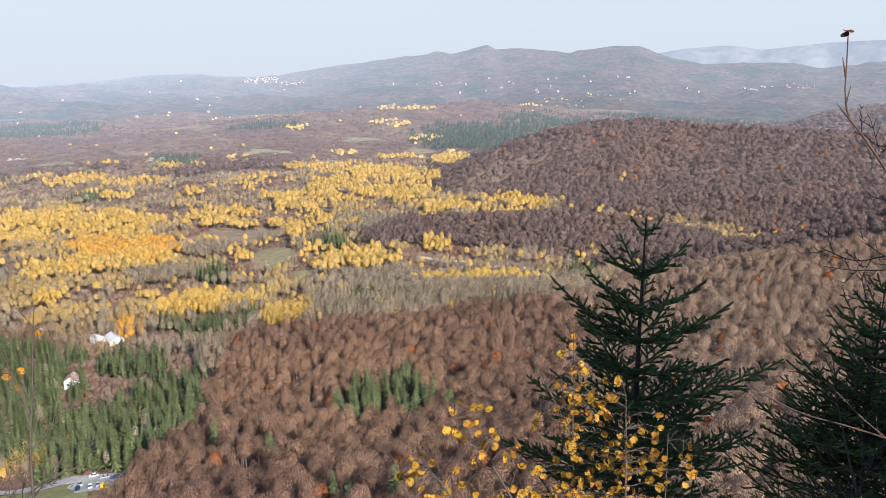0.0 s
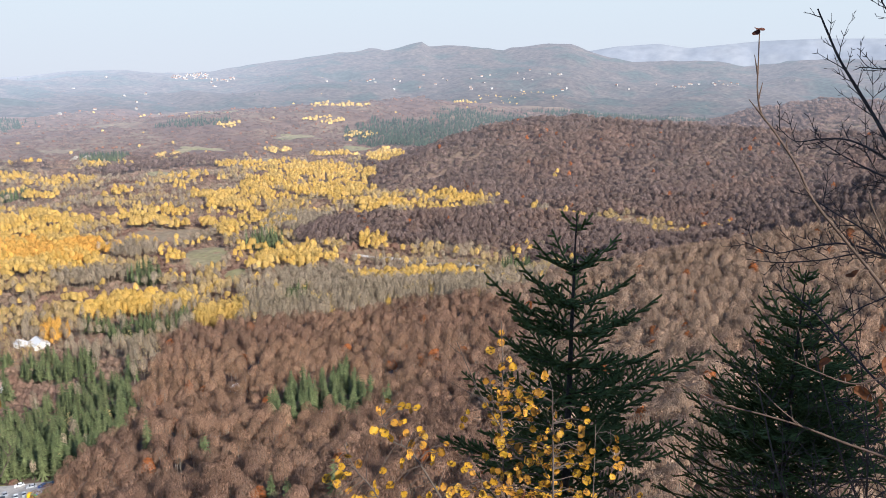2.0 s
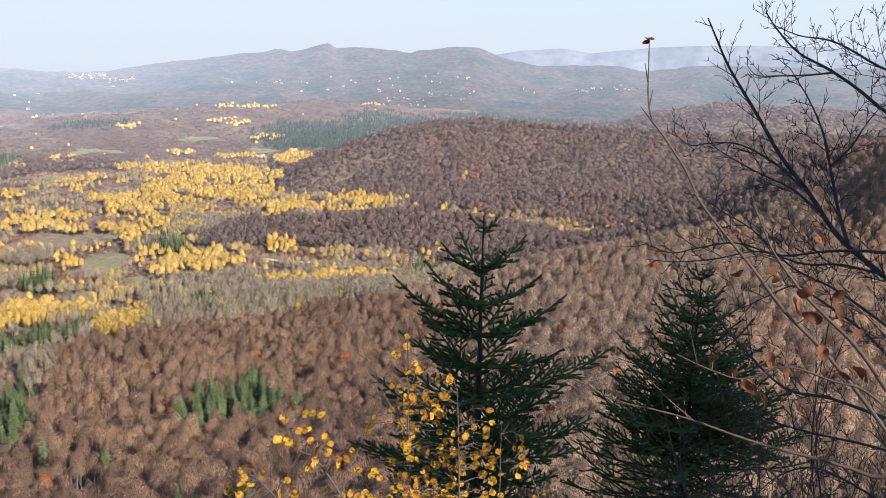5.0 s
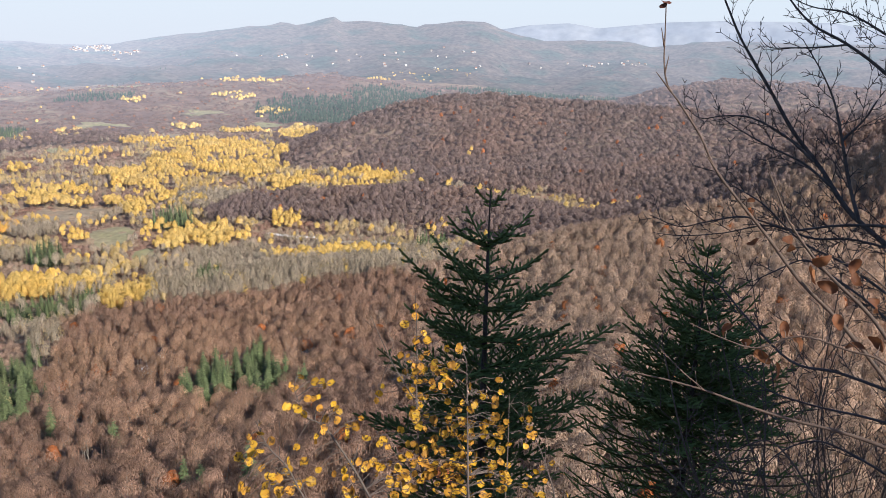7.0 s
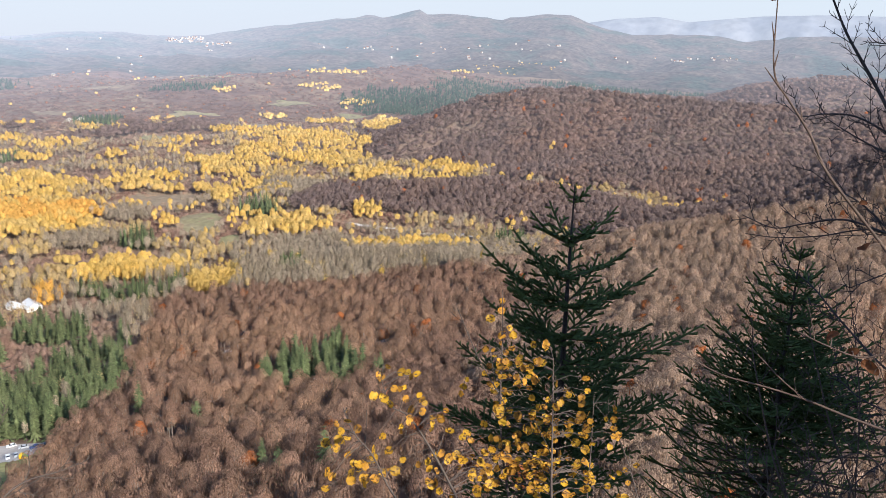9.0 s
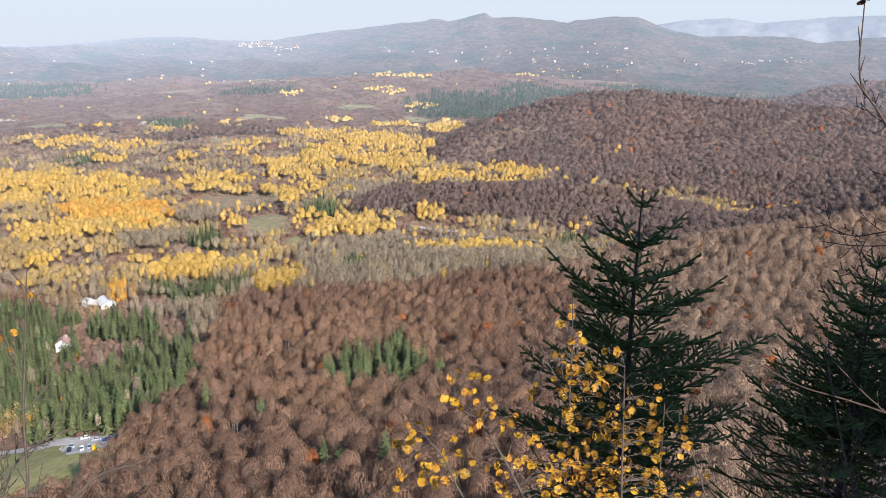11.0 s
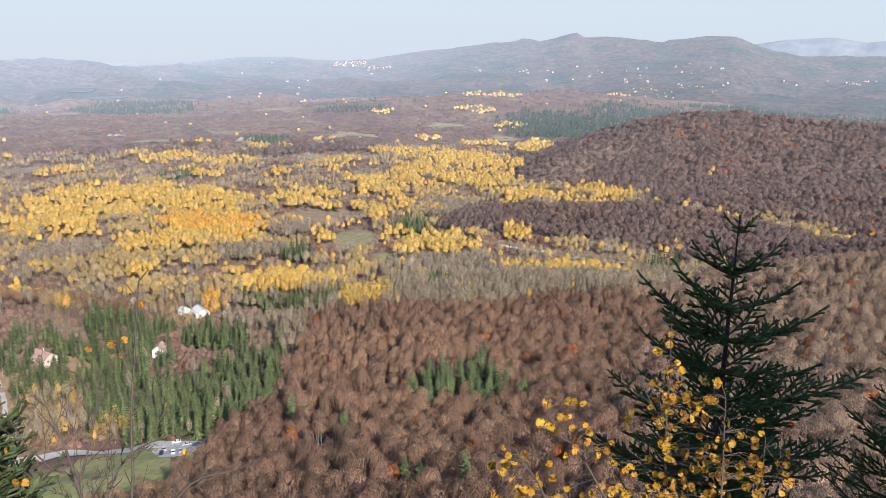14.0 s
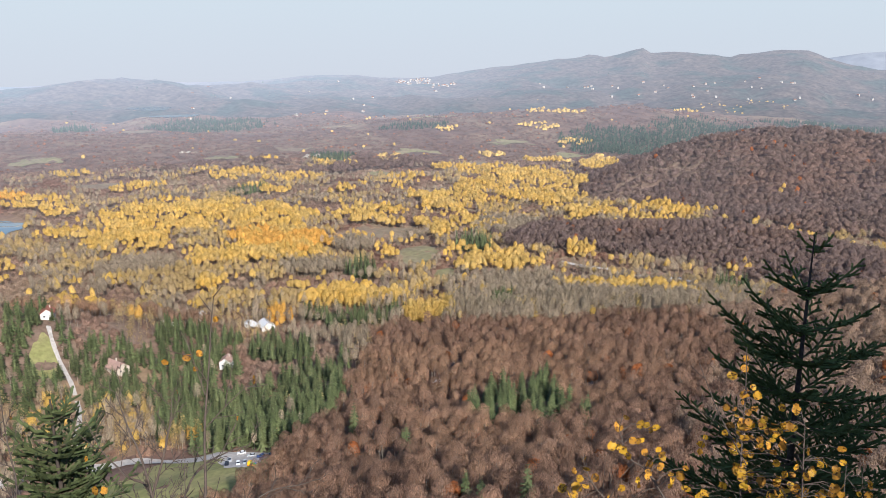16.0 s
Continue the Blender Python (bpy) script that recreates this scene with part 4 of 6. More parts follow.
def build_single_trees():
    d = np.hypot(TREES[:, 0], TREES[:, 1])
    done = np.zeros(len(TREES), bool)
    for kind, name, label, category, pool, n, group in (
            ("conifer", "spruce_tree", "dark green spruce standing in the valley woods", "spruce tree", (KIND == "conifer") & (ZONE == 0), 230, "spruces below the lookout"),
            ("beech", "beech_tree", "leafless brown beech on the hillside", "beech tree", (KIND == "beech") & (ZONE == 0) & (np.abs(TREES[:, 0]) < 160), 220, "beeches below the lookout"),
            ("russet", "beech_tree", "beech with rust-red leaves among bare trees", "beech tree", (KIND == "russet") & (ZONE == 0), 40, "beeches in red leaf")):
        sel = np.where(pool)[0]
        sel = sel[np.argsort(d[sel])][:n]
        done[sel] = True
        single_tree(kind, name, label, category, sel, group)
    return done


def build_forests():
    taken = build_single_trees()
    for kind, (makers, mats, label, category) in KINDS.items():
        for zone, make in enumerate(makers):
            sel = np.where((KIND == kind) & (ZONE == zone) & ~taken)[0]
            if not len(sel):
                continue
            if zone == 4:
                continue
            templates = [make() for _ in range(5)]
            k = rng.uniform(0.7, 1.3, len(sel))
            k = k * (1.3 if zone == 2 and kind == "conifer" else 1)
            wide = k ** 0.5 * rng.uniform(0.85, 1.2, len(sel))
            if zone > 1 and kind in ("beech", "scrub"):
                wide = wide * np.clip(SPACING[sel] / (5.8, 8.5)[zone - 2], 1, (1.5, 1.3)[zone - 2])
            where = ("close_", "near_", "", "far_")[zone]
            # distant woods take the copies with haze put into their colour
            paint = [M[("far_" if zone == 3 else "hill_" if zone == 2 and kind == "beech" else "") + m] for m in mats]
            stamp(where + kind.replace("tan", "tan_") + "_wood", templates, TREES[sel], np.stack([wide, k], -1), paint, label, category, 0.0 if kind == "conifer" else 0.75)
        sel = np.where((KIND == kind) & (ZONE == 4))[0]
        if len(sel):
            k = rng.uniform(0.7, 1.3, len(sel)) * (0.8 if kind == "conifer" else 0.6)
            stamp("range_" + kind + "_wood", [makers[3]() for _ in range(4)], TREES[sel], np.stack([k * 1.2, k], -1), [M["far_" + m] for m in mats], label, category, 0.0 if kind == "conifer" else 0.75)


build_forests()
undergrowth()

# ---- roads, houses and cars in the valley ----
def ground_at(bearing, d, lift=0.0):
    x, y = polar(bearing, d)
    return Vector((float(x), float(y), float(ground_z(np.array([x]), np.array([y]))[0]) + lift))


def ribbon(name, line, width, mat, label, category, lift=0.3):
    """A road or path that lies along the ground."""
    p = np.array([polar(a, d) for a, d in line])
    q = []
    for a, b in zip(p, p[1:]):
        n = max(2, int(np.hypot(*(b - a)) / 5))
        q += [a + (b - a) * k / n for k in range(n)]
    q = np.array(q + [p[-1]])
    q = np.stack([np.convolve(np.pad(q[:, k], 3, "edge"), np.ones(7) / 7, "valid") for k in (0, 1)], -1)
    way = np.gradient(q, axis=0)
    way /= np.linalg.norm(way, axis=1, keepdims=True)
    side = np.stack([way[:, 1], -way[:, 0]], -1)
    w = width * (1 + 0.12 * np.sin(np.arange(len(q)) * 1.7))[:, None] / 2
    rows = [q + side * w * k for k in (-1, -0.4, 0.4, 1)]
    v = np.concatenate([np.stack([r[:, 0], r[:, 1], ground_z(r[:, 0], r[:, 1]) + lift], -1) for r in rows])
    n = len(q)
    i = np.arange(n - 1)
    f = np.concatenate([np.stack([k * n + i, (k + 1) * n + i, (k + 1) * n + i + 1, k * n + i + 1], -1) for k in range(3)])
    return structure(mesh_object(name, v, f, [mat], smooth_shade=True), label, category)


draped("lawn", -30.8, 356, 7.5, 46, M["lawn"], "mown green lawn below the road", "lawn", 0.35)
draped("lawn", -25.2, 352, 3.0, 22, M["lawn"], "green grass beside the parking area", "lawn", 0.42)
draped("lawn", -37.4, 588, 0.9, 22, M["lawn"], "small green lawn by the path", "lawn", 0.35)
ribbon("road", ROAD, 10.0, M["gravel"], "pale gravel road through the valley", "road", 0.6)
ribbon("path", PATH_UP, 2.8, M["gravel"], "narrow pale path up to the houses", "path", 0.45)
ribbon("road", TRACK, 5.0, M["gravel"], "pale dirt track under the low hill", "road", 0.5)
draped("parking_area", -25.0, 372, 1.9, 13, M["gravel"], "pale gravel parking area", "parking", 0.6, turn=-14)

M["wall_white"] = material("wall_white", (0.72, 0.70, 0.66), spread=0.1, size=1.0)
M["wall_cream"] = material("wall_cream", (0.55, 0.47, 0.38), spread=0.12, size=1.0)
M["roof_red"] = material("roof_red", (0.33, 0.12, 0.08), spread=0.2, size=2.0, second=(0.25, 0.12, 0.09), second_size=0.4)
M["roof_pink"] = material("roof_pink", (0.42, 0.27, 0.22), spread=0.2, size=2.0, second=(0.33, 0.22, 0.18), second_size=0.4)
M["roof_pale"] = material("roof_pale", (0.66, 0.66, 0.66), rough=0.5, spread=0.1, size=1.5)
M["roof_dark"] = material("roof_dark", (0.09, 0.07, 0.065), spread=0.2, size=2.0)
M["wood_wall"] = material("wood_wall", (0.12, 0.075, 0.05), spread=0.25, size=3.0)
M["window_glass"] = material("window_glass", (0.03, 0.035, 0.045), rough=0.08, spread=0.1, size=1.0, specular=0.6)
M["timber"] = material("timber", (0.40, 0.33, 0.26), spread=0.2, size=3.0)
M["tyre"] = material("tyre", (0.02, 0.02, 0.02), rough=0.9, spread=0.2, size=6.0)
M["water"] = material("water", (0.16, 0.22, 0.26), rough=0.2, spread=0.1, size=0.02, specular=0.5)
M["limestone"] = material("limestone", (0.42, 0.39, 0.35), spread=0.25, size=0.12, second=(0.32, 0.28, 0.24), second_size=0.05, bump=0.5)
for paint_name, rgb in (("white", (0.75, 0.75, 0.75)), ("black", (0.015, 0.016, 0.02)), ("blue", (0.03, 0.05, 0.14)), ("silver", (0.42, 0.43, 0.45)), ("red", (0.5, 0.03, 0.02)),
                        ("yellow", (0.85, 0.5, 0.02)), ("green", (0.05, 0.35, 0.06)), ("sky", (0.05, 0.2, 0.6))):
    M["paint_" + paint_name] = material("paint_" + paint_name, rgb, rough=0.35, spread=0.06, size=1.0, specular=0.5)


def box(x0, y0, z0, x1, y1, z1):
    v = np.array([(x, y, z) for z in (z0, z1) for y in (y0, y1) for x in (x0, x1)], float)
    f = np.array([(0, 2, 3, 1), (4, 5, 7, 6), (0, 1, 5, 4), (1, 3, 7, 5), (3, 2, 6, 7), (2, 0, 4, 6)])
    return v, f


def boxed(name, parent, dims, mat, label=""):
    ob = mesh_object(name, *box(*dims), [mat])
    ob.parent = parent
    return tagged(ob, label)


def house(name, at, w, l, h, roof_h, turn, wall, roof, label, windows=True, chimney=True, group=""):
    """A gabled house: walls with gable ends, two roof slopes with eaves, windows, a door and a chimney."""
    e = new(name)
    e.matrix_basis = Matrix.LocRotScale(at, Euler((0, 0, radians(turn))), None)
    tagged(e, label, "house", group)
    a, b = w / 2, l / 2
    v = np.array([(-a, -b, -1.5), (a, -b, -1.5), (a, b, -1.5), (-a, b, -1.5), (-a, -b, h), (a, -b, h), (a, b, h), (-a, b, h), (0, -b, h + roof_h), (0, b, h + roof_h)])
    f = np.array([(0, 1, 5), (0, 5, 4), (1, 2, 6), (1, 6, 5), (2, 3, 7), (2, 7, 6), (3, 0, 4), (3, 4, 7), (4, 5, 8), (6, 7, 9)])
    mesh_object("wall", v, f, [wall]).parent = e
    for s in (-1, 1):
        k = 1.12
        t = 0.22
        edge = (s * a * k, h - roof_h * (k - 1))
        v = np.array([(0, y, h + roof_h + z) for z in (0.03, t) for y in (-b * 1.08, b * 1.08)] + [(edge[0], y, edge[1] + z) for z in (0.03, t) for y in (-b * 1.08, b * 1.08)])
        f = np.array([(0, 1, 5, 4), (2, 6, 7, 3), (0, 4, 6, 2), (1, 3, 7, 5), (4, 5, 7, 6), (0, 2, 3, 1)])
        mesh_object("roof", v, f, [roof]).parent = e
    if chimney:
        boxed("chimney", e, (a * 0.3, b * 0.3, h, a * 0.3 + 0.7, b * 0.3 + 0.7, h + roof_h + 0.9), M["wall_cream"])
    if windows:
        for y in np.linspace(-b * 0.6, b * 0.6, 3):
            for s in (-1, 1):
                pane = boxed("window", e, (s * a - 0.06, y - 0.55, h * 0.4, s * a + 0.06, y + 0.55, h * 0.4 + 1.3), M["window_glass"])
                boxed("sill", pane, (s * a - 0.14, y - 0.65, h * 0.4 - 0.12, s * a + 0.14, y + 0.65, h * 0.4 - 0.01), M["wall_white"])
        for s in (-1, 1):
            boxed("window", e, (-0.6 - a * 0.4, s * b - 0.06, h * 0.4, 0.6 - a * 0.4, s * b + 0.06, h * 0.4 + 1.3), M["window_glass"])
        boxed("door", e, (a * 0.3, -b - 0.05, 0, a * 0.3 + 1.0, -b + 0.05, 2.1), M["wood_wall"])
    return e


house("house", ground_at(-22.9, 664), 11, 15, 3.6, 3.0, 35, M["wall_white"], M["roof_pale"], "white house with a pale metal roof among trees")
house("house", ground_at(-23.8, 672), 8, 14, 4, 2.0, 60, M["wall_white"], M["roof_pale"], "low white outbuilding with a pale roof")
house("house", ground_at(-29.2, 676), 9, 13, 6, 3.2, -20, M["wall_white"], M["roof_red"], "white house with a red tiled roof among spruces")
house("house", ground_at(-27.3, 700), 7, 9, 6, 2.5, 15, M["wall_white"], M["roof_pale"], "small white house behind spruces")
house("house", ground_at(-33.1, 572), 10, 15, 4, 3.6, 65, M["wall_cream"], M["roof_pink"], "house with a faded pinkish tiled roof")
house("house", ground_at(-25.8, 570), 8, 10, 5, 2.8, 10, M["wall_white"], M["roof_pink"], "white house with a pinkish roof in the spruce wood")
house("house", ground_at(-36.9, 640), 9, 11, 4.5, 3.2, 30, M["wall_white"], M["roof_red"], "white house with a brown-red roof by the path")
for bearing, d, w, turn, wall, roof, text in (
        (-9.3, 490, 6, 20, "wall_white", "roof_dark", "small white cabin hidden in the beech wood"), (-10.6, 458, 5, -30, "wall_white", "roof_pale", "small pale cabin in the beech wood"),
        (-15.0, 378, 6, 10, "wood_wall", "roof_dark", "dark wooden cabin in the beech wood"), (-14.5, 322, 5, 40, "wall_white", "roof_dark", "little white hut under beeches"),
        (-11.9, 391, 8, 70, "wall_white", "roof_pink", "low house with a pinkish roof in the wood"), (0.7, 438, 9, -15, "wood_wall", "roof_dark", "dark timber house with white window frames in the wood"),
        (0.2, 382, 9, 50, "wall_cream", "roof_pink", "house with a tan roof beside spruces"), (2.0, 324, 8, -25, "wall_cream", "roof_pale", "pale-roofed house among bare beeches")):
    house("cabin", ground_at(bearing, d), w * 0.7, w * 0.9, 2.6, 1.9, turn, M[wall], M[roof], text, chimney=False)


def car(at, turn, paint, label, group=""):
    """A parked car: rounded body, glazed cabin, lamps and four wheels."""
    e = new("car")
    e.matrix_basis = Matrix.LocRotScale(at, Euler((0, 0, radians(turn))), None)
    tagged(e, label, "car", group)
    prof = np.array([(-2.15, 0.35), (-2.1, 0.75), (-1.9, 0.92), (-0.9, 0.98), (1.35, 1.0), (2.0, 0.95), (2.12, 0.6), (2.1, 0.33)])
    for name, line, half, mat in (("body", prof, 0.88, M[paint]), ("cabin", np.array([(-0.95, 0.98), (-0.35, 1.42), (1.15, 1.46), (1.75, 1.0)]), 0.76, M["window_glass"])):
        n = len(line)
        v = np.concatenate([np.stack([line[:, 0], 0 * line[:, 0] + s * half, line[:, 1]], -1) for s in (-1, 1)])
        f = [(i, i + 1, n + i + 1, n + i) for i in range(n - 1)] + [(n - 1, 0, n, 2 * n - 1)]
        me = bpy.data.meshes.new(name)
        me.from_pydata([tuple(q) for q in v], [], f + [tuple(range(n))[::-1], tuple(range(n, 2 * n))])
        me.materials.append(mat)
        new(name, me).parent = e
    roof = boxed("roof", e, (-0.3, -0.74, 1.43, 1.15, 0.74, 1.48), M[paint])
    a = np.arange(12) * math.pi / 6
    for x in (-1.3, 1.3):
        for s in (-1, 1):
            ring = np.stack([x + 0.33 * np.cos(a), 0 * a, 0.33 + 0.33 * np.sin(a)], -1)
            v = np.concatenate([ring + [0, s * 0.9, 0], ring + [0, s * 0.68, 0]])
            f = [(i, (i + 1) % 12, 12 + (i + 1) % 12, 12 + i) for i in range(12)]
            me = bpy.data.meshes.new("wheel")
            me.from_pydata([tuple(q) for q in v], [], f + [tuple(range(12)), tuple(range(12, 24))])
            me.materials.append(M["tyre"])
            wheel = new("wheel", me)
            wheel.parent = e
            boxed("hub", wheel, (x - 0.14, s * 0.9 - 0.02, 0.19, x + 0.14, s * 0.9 + 0.02, 0.47), M["paint_silver"])
    return e


for bearing, d, turn, paint, text in (
        (-22.7, 368, 35, "paint_black", "black car parked at the end of the lot"), (-23.1, 369, 35, "paint_black", "black car parked beside others"),
        (-23.8, 371, 30, "paint_blue", "dark blue car parked beside the road"), (-24.5, 380, 25, "paint_silver", "silver car parked by the road"),
        (-26.1, 379, 120, "paint_silver", "silver car standing on the gravel"), (-25.5, 366, 115, "paint_white", "white car parked on the gravel"),
        (-26.3, 369, 110, "paint_black", "black car parked on the gravel"), (-25.2, 387, 30, "paint_white", "white car under the spruces"),
        (-25.0, 366, 118, "paint_silver", "grey car parked in the row"), (-4.4, 394, 60, "paint_white", "white car glimpsed among spruces")):
    car(ground_at(bearing, d, 0.62), turn, paint, text, "parked cars" if bearing < -20 else "")


def playground(at):
    """A small inflatable slide with coloured sides."""
    e = new("inflatable_slide")
    e.location = at
    e.scale = (0.6, 0.6, 0.5)
    tagged(e, "orange, yellow and red inflatable slide on the grass", "slide")
    boxed("base", e, (-3.4, -2.2, 0, 3.4, 2.2, 0.6), M["paint_red"])
    boxed("tower", e, (-3.2, -1.8, 0.6, -1.0, 1.8, 4.0), M["paint_yellow"])
    v = np.array([(-1, -1.3, 3.2), (-1, 1.3, 3.2), (3.2, 1.3, 0.7), (3.2, -1.3, 0.7), (-1, -1.3, 2.8), (-1, 1.3, 2.8), (3.2, 1.3, 0.5), (3.2, -1.3, 0.5)])
    f = np.array([(0, 3, 2, 1), (4, 5, 6, 7), (0, 1, 5, 4), (3, 7, 6, 2), (0, 4, 7, 3), (1, 2, 6, 5)])
    mesh_object("chute", v, f, [M["paint_green"]]).parent = e
    for s in (-1, 1):
        boxed("wall", e, (-1.0, s * 1.6 - 0.3, 0.6, 3.2, s * 1.6 + 0.3, 1.9), M["paint_sky"] if s > 0 else M["paint_yellow"])


playground(ground_at(-24.5, 359, 0.4))


def pole(at, h):
    e = new("utility_pole")
    e.location = at
    tagged(e, "pale concrete utility pole beside the path", "pole", "poles along the path")
    v, f = trunk(h, 0.16, 6, 0.0, -0.5)
    mesh_object("post", v, f, [M["timber"]]).parent = e
    boxed("crossarm", e, (-0.8, -0.06, h - 1.0, 0.8, 0.06, h - 0.85), M["timber"])


for bearing, d in ((-36.0, 574), (-35.6, 560), (-35.2, 540), (-36.3, 592)):
    pole(ground_at(bearing, d), 9.0)

# sheds and vehicles along the track
house("shed", ground_at(4.2, 868), 7, 12, 3, 1.8, 75, M["wall_cream"], M["roof_red"], "low shed with a rusty red roof by the track", windows=False, chimney=False)
house("shed", ground_at(4.9, 864), 6, 9, 3, 1.5, 80, M["wood_wall"], M["roof_red"], "small shed with a red roof by the track", windows=False, chimney=False)
house("shed", ground_at(5.3, 868), 5, 8, 2.6, 1.2, 85, M["timber"], M["roof_pink"], "small timber store by the track", windows=False, chimney=False)
for bearing, d, turn, paint, text in ((3.8, 866, 10, "paint_white", "white car parked by the sheds"), (5.8, 860, 20, "paint_white", "white car parked along the track"),
                                      (6.1, 859, 15, "paint_black", "black car parked along the track"), (6.4, 859, 15, "paint_silver", "grey car parked along the track")):
    car(ground_at(bearing, d, 0.5), turn, paint, text, "cars by the track")

# water
draped("lake", -39.6, 1245, 2.0, 70, M["water"], "blue-grey lake at the valley's edge", "lake", 2.0)
draped("reservoir", -29.4, 2990, 1.3, 62, M["water"], "pale reservoir on the far plain", "reservoir", 2.0)
draped("reservoir", -27.9, 2770, 1.6, 40, M["water"], "second pale reservoir on the far plain", "reservoir", 2.0)


def outcrop(bearing, d, w, h, label):
    """A broken pale rock face along a slope."""
    n, rows = 40, 7
    u, k = np.meshgrid(np.linspace(-1, 1, n), np.linspace(0, 1, rows))
    cx, cy = polar(bearing, d)
    ax, ay = polar(bearing + 78, 1)
    ox, oy = polar(bearing, 1)
    tall = h * np.sqrt(np.maximum(0, 1 - u ** 2)) * (0.7 + 0.3 * np.sin(u * 9 + d))
    inn = k * h * 0.5 + rng.normal(size=u.shape) * h * 0.1
    x, y = cx + u * w * ax + inn * ox, cy + u * w * ay + inn * oy
    z = ground_z(x, y) - 1 + k * tall + rng.normal(size=u.shape) * h * 0.05
    i, j = np.meshgrid(np.arange(rows - 1), np.arange(n - 1), indexing="ij")
    f = np.stack([i * n + j, i * n + j + 1, (i + 1) * n + j + 1, (i + 1) * n + j], -1).reshape(-1, 4)
    return structure(mesh_object("rock_face", np.stack([x, y, z], -1).reshape(-1, 3), f, [M["limestone"]]), label, "rock")


outcrop(-18.9, 1760, 34, 12, "pale limestone rock face in the woods")
outcrop(-22.7, 1800, 20, 6, "pale quarried bank in the distance")
outcrop(-27.4, 1960, 24, 6, "pale earth bank in the distance")


# walls and roofs carry a weaker haze emission to match the range around them
M["village_wall"] = material("village_wall", (0.42, 0.38, 0.34), spread=0.12, size=1.0, haze_glow=0.35)
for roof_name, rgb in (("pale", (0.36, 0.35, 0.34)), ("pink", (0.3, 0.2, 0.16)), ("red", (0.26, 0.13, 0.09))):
    M["village_roof_" + roof_name] = material("village_roof_" + roof_name, rgb, spread=0.2, size=2.0, haze_glow=0.35)


def village():
    """Small white houses scattered over the foot of the far range."""
    shapes = []
    for roof in ("village_roof_pale", "village_roof_pink", "village_roof_red"):
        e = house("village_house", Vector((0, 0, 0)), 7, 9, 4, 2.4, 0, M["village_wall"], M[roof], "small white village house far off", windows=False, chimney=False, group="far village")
        shapes.append(e)
    spots = [(rng.uniform(-13.4, -10.9), rng.uniform(3950, 4260)) for _ in range(52)] + [(rng.uniform(-10.9, -9.3), rng.uniform(3750, 3950)) for _ in range(22)]
    spots += [(rng.uniform(6, 14), rng.uniform(3150, 3650)) for _ in range(20)] + [(rng.uniform(16, 24), rng.uniform(3450, 3600)) for _ in range(18)]
    spots += [(rng.uniform(-4, 8), rng.uniform(3300, 3700)) for _ in range(16)] + [(rng.uniform(-30, -14), rng.uniform(2500, 3900)) for _ in range(14)]
    for k, (b, d) in enumerate(spots):
        at = ground_at(b, d)
        m = Matrix.LocRotScale(at, Euler((0, 0, rng.random() * 6.28)), None)
        if k < 3:
            shapes[k].matrix_basis = m
        else:
            copy_thing(shapes[k % 3], m)


village()

# ---- trees and shrubs at the lookout ----
M["spruce_needles"] = material("spruce_needles", (0.082, 0.108, 0.034), rough=0.8, spread=0.25, size=6, island=0.3, second=(0.105, 0.132, 0.042), second_size=2.5, specular=0.15)
M["spruce_needles_light"] = material("spruce_needles_light", (0.06, 0.078, 0.032), rough=0.7, spread=0.3, size=6, island=0.3, second=(0.08, 0.095, 0.038), second_size=2.5, specular=0.15)
M["spruce_bark"] = material("spruce_bark", (0.07, 0.055, 0.045), spread=0.3, size=30, bump=0.4)
M["shoot"] = material("shoot", (0.10, 0.075, 0.05), spread=0.2, size=30)
M["aspen_leaf"] = material("aspen_leaf", (0.60, 0.345, 0.025), rough=0.55, spread=0.15, size=25, second=(0.50, 0.25, 0.02), second_size=14, third=(0.12, 0.06, 0.015),
                           third_size=95, through=0.35, random_object=0.25, specular=0.3)
M["aspen_leaf_brown"] = material("aspen_leaf_brown", (0.55, 0.27, 0.03), rough=0.6, spread=0.2, size=30, second=(0.35, 0.16, 0.03), second_size=45, third=(0.10, 0.05, 0.015),
                                 third_size=80, through=0.3, random_object=0.3)
M["twig_bark"] = material("twig_bark", (0.10, 0.075, 0.06), spread=0.25, size=40, bump=0.2)
M["dark_bark"] = material("dark_bark", (0.068, 0.058, 0.054), spread=0.3, size=25, bump=0.3)
M["sapling_bark"] = material("sapling_bark", (0.11, 0.075, 0.056), spread=0.25, size=35, bump=0.2)
M["dead_leaf"] = material("dead_leaf", (0.125, 0.046, 0.02), rough=0.6, spread=0.2, size=40, second=(0.18, 0.075, 0.03), second_size=20, through=0.3, random_object=0.3)
M["seed_head"] = material("seed_head", (0.08, 0.03, 0.02), spread=0.3, size=60)


def thing(name, base, label, category, group=""):
    e = new(name)
    e.location = base
    e.empty_display_size = 0.2
    return tagged(e, label, category, group)


def under(ob, parent, label=""):
    ob.parent = parent
    return tagged(ob, label)


def smooth_line(points, per=6):
    """A curve through the points."""
    p = np.asarray(points, float)
    p = np.concatenate([[2 * p[0] - p[1]], p, [2 * p[-1] - p[-2]]])
    out = []
    for a, b, c, d in zip(p, p[1:], p[2:], p[3:]):
        for t in np.arange(per) / per:
            out.append(0.5 * (2 * b + (c - a) * t + (2 * a - 5 * b + 4 * c - d) * t * t + (3 * b - a - 3 * c + d) * t ** 3))
    return np.array(out + [p[-2]])


